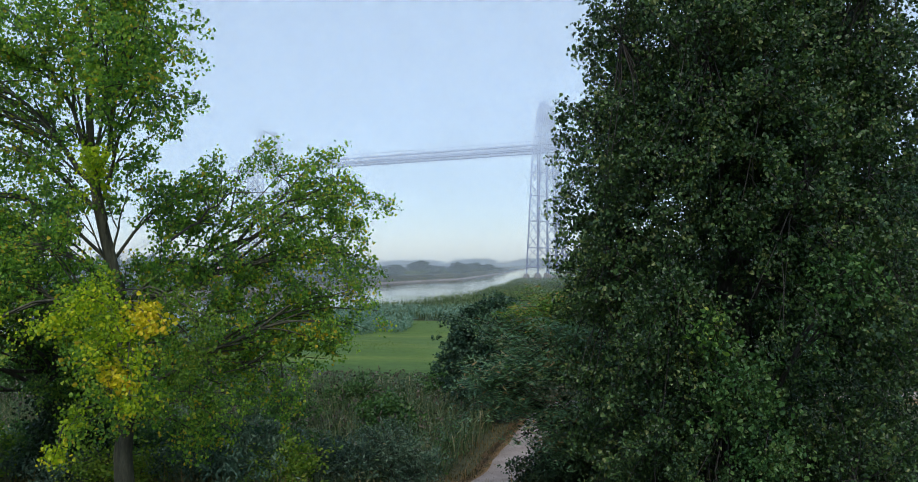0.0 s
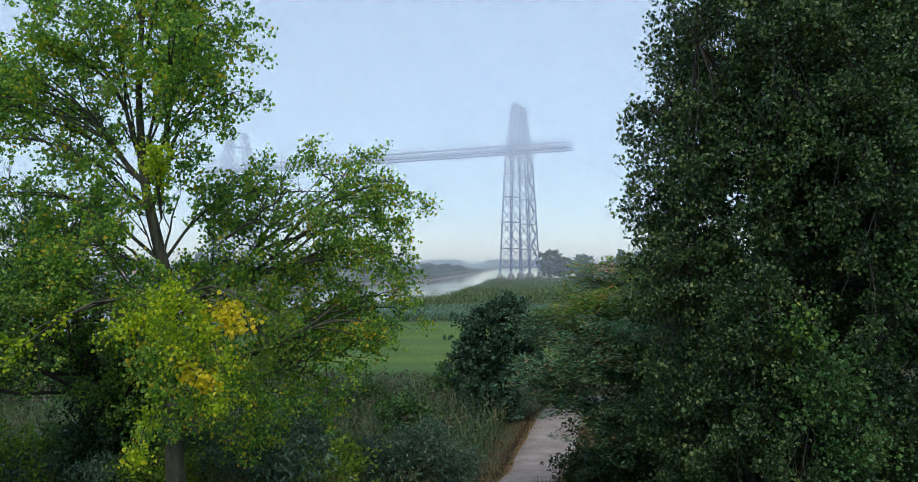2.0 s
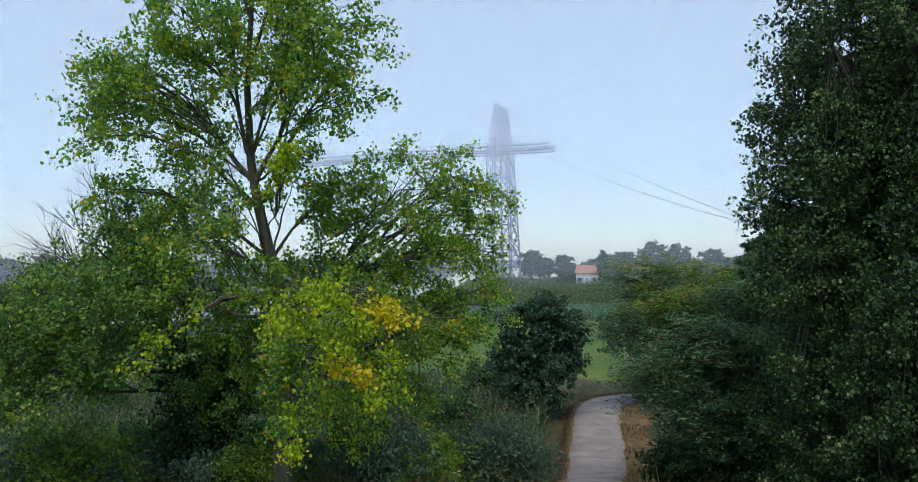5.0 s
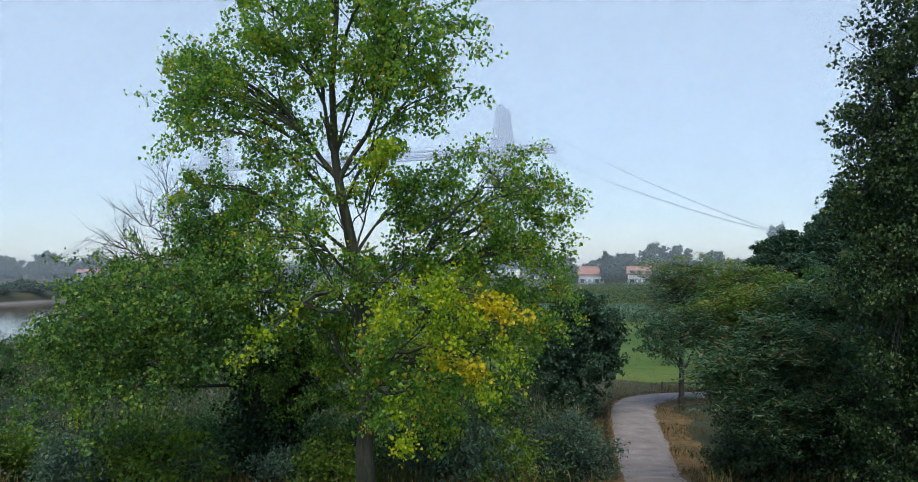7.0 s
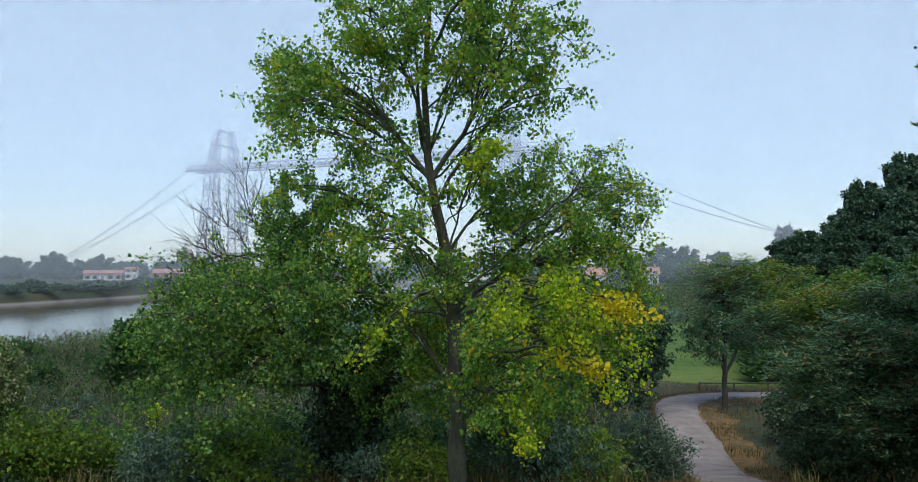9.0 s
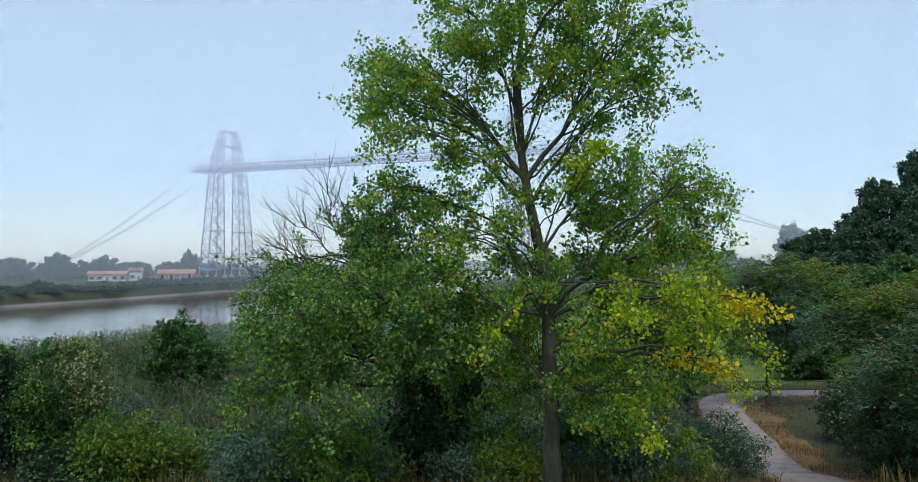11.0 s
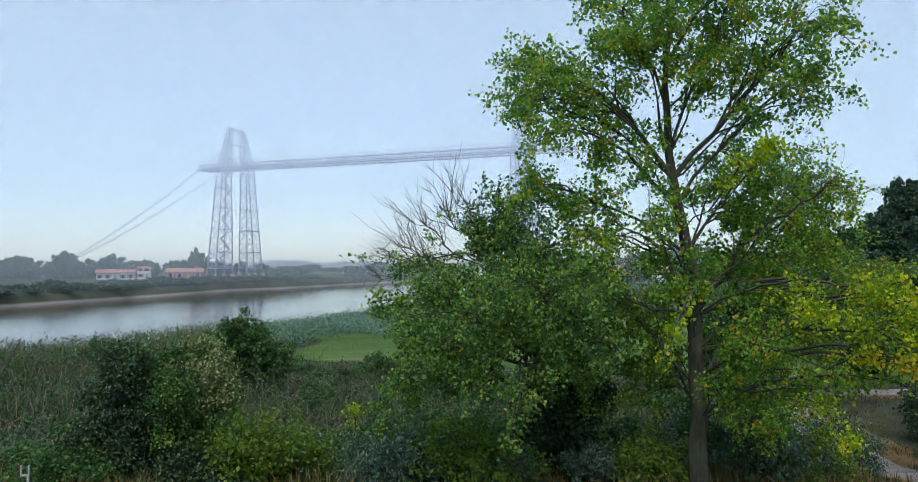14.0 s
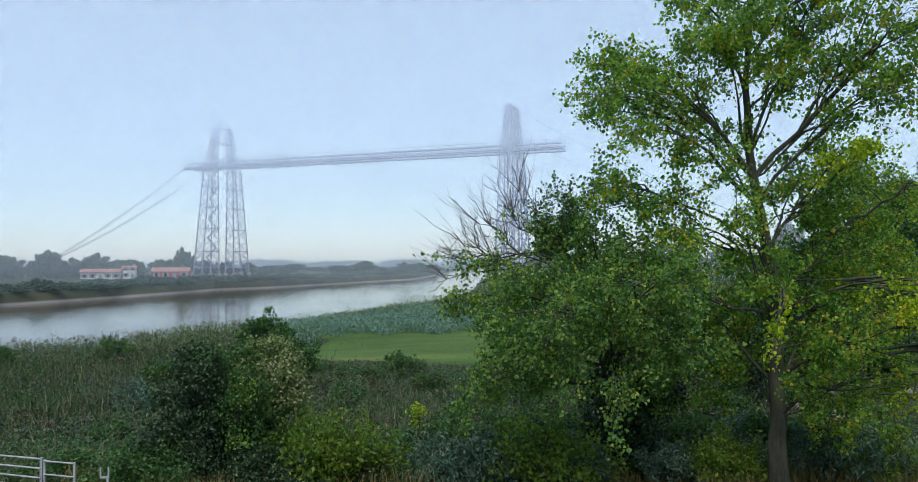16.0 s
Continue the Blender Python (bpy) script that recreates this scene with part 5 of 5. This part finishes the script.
for k, (nm, mt, lb, size, asp) in enumerate(kinds):
    first = None
    for x, y in spots[nm]:
        z = float(height(x, y))
        if first is None:
            first = shrub(nm, (x, y, z), [L((x, y, z + 0.85), (1.3, 1.1, 0.75), 46, 60, size=size * 1.1, aspect=asp), L((x + 0.9, y + 0.3, z + 0.6), (0.9, 0.8, 0.6), 26, 60, size=size, aspect=asp)], lb, 40 + k, "shrub", "low shrubs in the marsh", mt)
        else:
            s = rngs.uniform(0.75, 1.25)
            copy_thing(first, Matrix.LocRotScale((x, y, z), Euler((0, 0, rngs.uniform(0, 6.28))), (s, s, s * rngs.uniform(0.8, 1.15) * (min(1.0, max(0.3, (51 - y) / 11)) if x > -27 else 1.0))))

# ---- woods, far trees ----
def far_tree(name, x, y, h, w, label, group, seed, mat=FAR_LEAF, conical=False, leaf=0.34, n=40, per=60):
    z = float(height(x, y)) - 0.2
    rng = np.random.default_rng(seed)
    lobes = []
    for i in range(11):
        a = 2.4 * i + rng.uniform(-0.4, 0.4)
        f = 0.28 + 0.6 * (i + 0.5) / 11
        s = math.sqrt(max(0.02, 1 - ((f - 0.35) / 0.62) ** 2)) if not conical else 1.15 * (1 - f)
        k = w * 0.34 * s * rng.uniform(0.75, 1.1)
        lobes.append(L((x + k * math.cos(a), y + k * math.sin(a), z + h * f), (w * 0.19 * (0.5 + 0.5 * s), w * 0.19 * (0.5 + 0.5 * s), h * 0.12), n // 3, per, mat=mat, size=leaf, sig=w * 0.03, inner=0.5))
    lobes.append(L((x, y, z + h * 0.88), (w * 0.1, w * 0.1, h * 0.1), n // 5, per, mat=mat, size=leaf, sig=w * 0.03, inner=0.4))
    lobes.append(L((x, y, z + h * 0.26), (w * 0.4 * (0.7 if conical else 1), w * 0.4 * (0.7 if conical else 1), h * 0.24), n, per, mat=mat, size=leaf, sig=w * 0.035, inner=0.5))
    return tree(name, (x, y, z), [(x, y, z - 0.3), (x, y, z + h * 0.4), (x, y, z + h * 0.8)], [w * 0.03, w * 0.02, 0.03], lobes, label, "tree", DARK_BARK, seed, group)


def plant(first, spots, seed, h0, w0):
    rng = np.random.default_rng(seed)
    for x, y, h, w in spots:
        z = float(height(x, y)) - 0.2
        copy_thing(first, Matrix.LocRotScale((x, y, z), Euler((0, 0, rng.uniform(0, 6.28))), (w / w0, w / w0, h / h0)))


wood_a = far_tree("woodland_tree", 44, 88, 12, 9, "broad dark green tree of the hillside wood", "hillside wood", 51, n=54, per=75, leaf=0.3, mat=WOOD_LEAF)
plant(wood_a, [(34, 92, 6, 8), (38, 90, 8.5, 9), (42, 94, 11, 10), (47, 88, 14, 10), (51, 95, 16.5, 11), (56, 90, 17, 11), (62, 96, 19.5, 12), (68, 90, 19.5, 12), (45, 100, 13.5, 9), (41, 101, 11.5, 9), (37, 98, 8.5, 9), (54, 100, 18, 10), (49, 101, 16, 10), (34, 99, 6.5, 8), (58, 99, 19, 11), (36, 106, 6.5, 9), (43, 112, 10.5, 10), (50, 108, 12.5, 10), (33, 79, 4.5, 8), (39, 77, 7, 9), (46, 75, 9.5, 9), (53, 77, 11.5, 10), (30, 101, 4.5, 8), (28, 88, 4, 7), (40, 84, 8, 9), (44, 82, 10, 9), (49, 80, 11.5, 10), (58, 82, 13.5, 11), (36, 84, 6, 8), (72, 84, 15, 12), (63, 78, 13, 11)], 61, 12, 9)
wood_b = far_tree("path_side_tree", 16, 56, 6, 6, "rounded mid-green tree behind the footpath", "trees behind the footpath", 52, mat=MID, leaf=0.22, n=54, per=75)
plant(wood_b, [(21, 58, 6.5, 7), (26, 62, 7, 7), (31, 60, 8, 8), (14, 49, 4.5, 5), (20, 50, 5.5, 6), (26, 52, 7, 7), (13, 46.8, 3, 4), (18, 44.8, 4, 5), (33, 70, 8, 8)], 62, 6, 6)
far_a = far_tree("far_tree", -167, 372, 12, 14, "dark rounded tree on the misty far shore", "trees along the far shore", 53, leaf=0.75, per=32)
plant(far_a, [(-189, 372, 13, 16), (-203, 368, 10, 13), (-214, 376, 11, 15), (-228, 372, 12, 16), (-245, 380, 13, 17), (-262, 380, 13, 17), (-152, 372, 9, 11), (-145, 362, 8, 9), (-127, 368, 14.5, 6), (-123, 366, 12, 8), (-131, 372, 10, 9), (-117, 368, 8.5, 9), (-107, 372, 8, 9), (-99, 378, 7, 8), (-86, 400, 4, 9), (-285, 390, 14, 17), (-310, 390, 14, 18), (-176, 352, 5, 9), (-208, 350, 6, 11), (-30, 560, 7, 12), (-160, 378, 8.5, 13), (-139, 376, 8.5, 12), (-134, 380, 8, 12), (-181, 378, 9.5, 14), (-196, 378, 9, 14), (-173, 380, 9, 14), (-113, 376, 7, 10), (-92, 384, 5.5, 10), (-220, 384, 10, 16), (-236, 386, 10, 16), (-60, 600, 8, 16), (-10, 640, 5, 14)], 63, 12, 14)
far_b = far_tree("bank_tree", 32, 318, 12, 13, "dark rounded tree near the bridge foot", "trees behind the bridge foot", 54, leaf=0.62, per=32)
plant(far_b, [(38, 322, 9, 11), (46, 318, 10, 11), (58, 310, 9, 11), (68, 318, 11, 12), (78, 312, 10, 13), (88, 306, 11, 14), (100, 302, 12, 14), (122, 290, 22, 15), (118, 284, 14, 12), (128, 298, 13, 14), (84, 280, 9, 12), (95, 262, 9, 12), (72, 250, 7, 10), (66, 244, 5, 8), (57, 262, 8.5, 7), (71, 270, 9, 9), (40, 266, 7, 8), (80, 268, 9, 9), (36, 252, 4.5, 7), (53, 256, 6, 7), (63, 260, 5.0, 8), (76, 296, 15, 14), (86, 300, 14, 14), (66, 300, 11, 12), (59, 292, 9, 12), (53, 300, 8, 11), (46, 266, 7, 9), (38, 258, 5, 8)], 64, 12, 13)
far_tree("conifer", 46.6, 244, 11.5, 6.5, "dark pointed conifer by the houses", "", 55, leaf=0.4, conical=True)
hz = float(height(-118, 215))
hedge = shrub("bank_bush", (-118, 215, hz), [L((-119.5, 215, hz + 1.5), (2.6, 2.2, 1.2), 16, 30, mat=FAR_LEAF, size=0.55, sig=0.45), L((-116.4, 215.3, hz + 1.2), (2.4, 2.2, 1.0), 15, 30, mat=FAR_LEAF, size=0.55, sig=0.45), L((-118, 214, hz + 0.9), (3.4, 2.2, 0.9), 16, 30, mat=FAR_LEAF, size=0.55, sig=0.45), L((-117.6, 215.6, hz + 2.3), (1.5, 1.4, 0.7), 8, 30, mat=FAR_LEAF, size=0.55, sig=0.45)], "low bush on the muddy far bank", 56, "shrub", "bushes along the far bank")
hedge_spots = []
rngh = np.random.default_rng(91)
for k, yy in enumerate(np.concatenate([np.linspace(150, 345, 66), np.linspace(350, 700, 26)])):
    back = (rngh.uniform(2, 5), rngh.uniform(7, 13), rngh.uniform(15, 30))[k % 3]
    w = rngh.uniform(7, 12) * (1 + yy / 900)
    hedge_spots.append((float(np.interp(yy, FAR_Y, FAR_X)) - back, yy, rngh.uniform(1.1, 2.4) * (1.0 if yy < 340 else 0.7), w))
plant(hedge, hedge_spots, 65, 3.2, 8)
plant(far_a, [(float(np.interp(yy, FAR_Y, FAR_X)) - 14 - 37 * (k % 4), yy, 3.5 + 1.3 * (k % 3), 17 + 3 * (k % 2)) for k, yy in enumerate(np.linspace(500, 760, 16))], 67, 12, 14)
ridge = far_tree("horizon_tree", -60, 1750, 6, 130, "hazy grey-green woodland on the horizon", "woods on the horizon", 57, leaf=3.5, n=30, per=24)
plant(ridge, [(-480, 1500, 5, 150), (-330, 1600, 6, 160), (-190, 1700, 5, 160), (90, 1850, 6, 170), (240, 1900, 7, 180), (420, 1800, 7, 170), (620, 1700, 7, 170)], 66, 6, 130)


# ---- houses ----
def house(name, x, y, lx, ly, hw, hr, turn, wall_mat, label, group="", n_win=4):
    z = float(height(x, y)) - 0.1
    e = root(name, (x, y, z), label, "house", group)
    m = Matrix.Translation((x, y, z)) @ Matrix.Rotation(radians(turn), 4, "Z")
    e.matrix_world = m

    def put(nm, bag, mat, lab=""):
        ob = new(nm, bag.mesh(nm, mat))
        ob.parent = e
        if lab:
            ob["label"] = lab
        return ob
    b = Bag()
    box(b, (-lx / 2, -ly / 2, 0), (lx / 2, ly / 2, hw))
    b.add([(-lx / 2, -ly / 2, hw), (-lx / 2, ly / 2, hw), (-lx / 2, 0, hw + hr), (-lx / 2, 0, hw + hr - 0.01)], [(0, 1, 2, 3)])
    b.add([(lx / 2, -ly / 2, hw), (lx / 2, ly / 2, hw), (lx / 2, 0, hw + hr), (lx / 2, 0, hw + hr - 0.01)], [(0, 3, 2, 1)])
    put("wall", b, wall_mat)
    o, t = 0.45, 0.25
    for s in (-1, 1):
        b = Bag()
        e0, r0 = (s * (ly / 2 + o), hw - o * hr / (ly / 2)), (0, hw + hr + 0.02)
        v = []
        for xx in (-lx / 2 - o, lx / 2 + o):
            v += [(xx, e0[0], e0[1]), (xx, r0[0], r0[1]), (xx, r0[0], r0[1] + t), (xx, e0[0], e0[1] + t)]
        b.add(v, [(0, 1, 2, 3), (7, 6, 5, 4), (3, 2, 6, 7), (0, 4, 5, 1), (0, 3, 7, 4), (1, 5, 6, 2)])
        put("roof", b, TILE)
    b = Bag()
    box(b, (lx * 0.28, -0.5, hw + hr * 0.5), (lx * 0.28 + 0.9, 0.5, hw + hr + 1.0), 0.06)
    put("chimney", b, CONCRETE)
    for i in range(n_win):
        xx = -lx / 2 + lx * (i + 0.5) / n_win
        for zz in ([1.0] if hw < 4 else [1.0, 3.6]):
            b = Bag()
            if i == n_win // 2 and zz == 1.0:
                box(b, (xx - 0.55, -ly / 2 - 0.06, 0.02), (xx + 0.55, -ly / 2 + 0.05, 2.15), 0.02)
                put("door", b, SHUTTER)
                continue
            box(b, (xx - 0.6, -ly / 2 - 0.05, zz), (xx + 0.6, -ly / 2 + 0.05, zz + 1.3), 0.02)
            w = put("window", b, WINDOW)
            for s in (-1, 1):
                b = Bag()
                box(b, (xx + s * 0.95 - 0.3, -ly / 2 - 0.09, zz - 0.05), (xx + s * 0.95 + 0.3, -ly / 2 - 0.01, zz + 1.35), 0.02)
                sh = put("shutter", b, SHUTTER)
    return e


house("white_house", -152, 340, 15, 8, 3.2, 1.2, 15, WHITE_WALL, "long white house with a clay-tile roof", "houses on the far shore", 5)
house("white_cottage", -140.5, 341, 5, 7, 4.4, 0.9, 15, WHITE_WALL, "small two-storey white cottage", "houses on the far shore", 2)
house("red_house", -121.5, 336, 14.5, 8, 3.0, 1.5, 12, RED_WALL, "low red-painted house with a clay-tile roof", "houses on the far shore", 4)
house("village_house", 43.6, 252, 7, 7, 3.8, 2.2, -20, WHITE_WALL, "white village house with an orange clay-tile roof", "village houses behind the trees", 3)
house("village_house", 58.5, 250, 7, 7, 4.0, 2.0, -12, WHITE_WALL, "white village house with an orange clay-tile roof", "village houses behind the trees", 3)


# ---- fences ----
def post_fence(name, a, b, n, rails, h, w, mat, label):
    a, b = np.array(a, float), np.array(b, float)
    e = root(name, (*a, float(height(*a))), label, "fence")
    pts = [a + (b - a) * i / n for i in range(n + 1)]
    zs = [float(height(*p)) for p in pts]
    for p, z in zip(pts, zs):
        g = Bag()
        box(g, (p[0] - w / 2, p[1] - w / 2, z - 0.2), (p[0] + w / 2, p[1] + w / 2, z + h), w * 0.15)
        part("post", g, mat, e)
    for k in range(n):
        for f in rails:
            g = Bag()
            tube(g, [(*(pts[k] + (0, -w * 0.6)), zs[k] + h * f), (*(pts[k + 1] + (0, -w * 0.6)), zs[k + 1] + h * f)], (w * 0.42, w * 0.42), 4)
            part("rail", g, mat, e)
    return e


post_fence("ranch_fence", (-27.0, 20.3), (-22.95, 18.0), 2, (0.45, 0.62, 0.8, 0.98), 1.17, 0.06, FENCE_WOOD, "weathered pale grey wooden post-and-rail fence")
post_fence("fence_end_panel", (-22.86, 17.96), (-22.05, 17.6), 1, (0.72, 0.98), 1.13, 0.05, FENCE_WOOD, "short end panel of the pale grey fence among the bushes")
yx, yy = -21.33, 17.4
yz = float(height(yx, yy))
yoke_post = root("yoke_post", (yx, yy, yz), "pale grey post with a forked top among the bushes", "post")
g = Bag()
box(g, (yx + 0.05, yy - 0.025, yz - 0.2), (yx + 0.1, yy + 0.025, yz + 0.82), 0.008)
part("post", g, FENCE_WOOD, yoke_post)
g = Bag()
box(g, (yx - 0.09, yy - 0.02, yz + 0.82), (yx + 0.11, yy + 0.02, yz + 0.86), 0.006)
part("crossbar", g, FENCE_WOOD, yoke_post)
for px in (yx - 0.08, yx + 0.09):
    g = Bag()
    box(g, (px - 0.018, yy - 0.018, yz + 0.86), (px + 0.018, yy + 0.018, yz + 1.06), 0.006)
    part("prong", g, FENCE_WOOD, yoke_post)
post_fence("path_barrier", (7.6, 43.6), (13.5, 43.8), 3, (0.88,), 0.5, 0.08, DARK_WOOD, "low dark wooden rail beside the footpath")
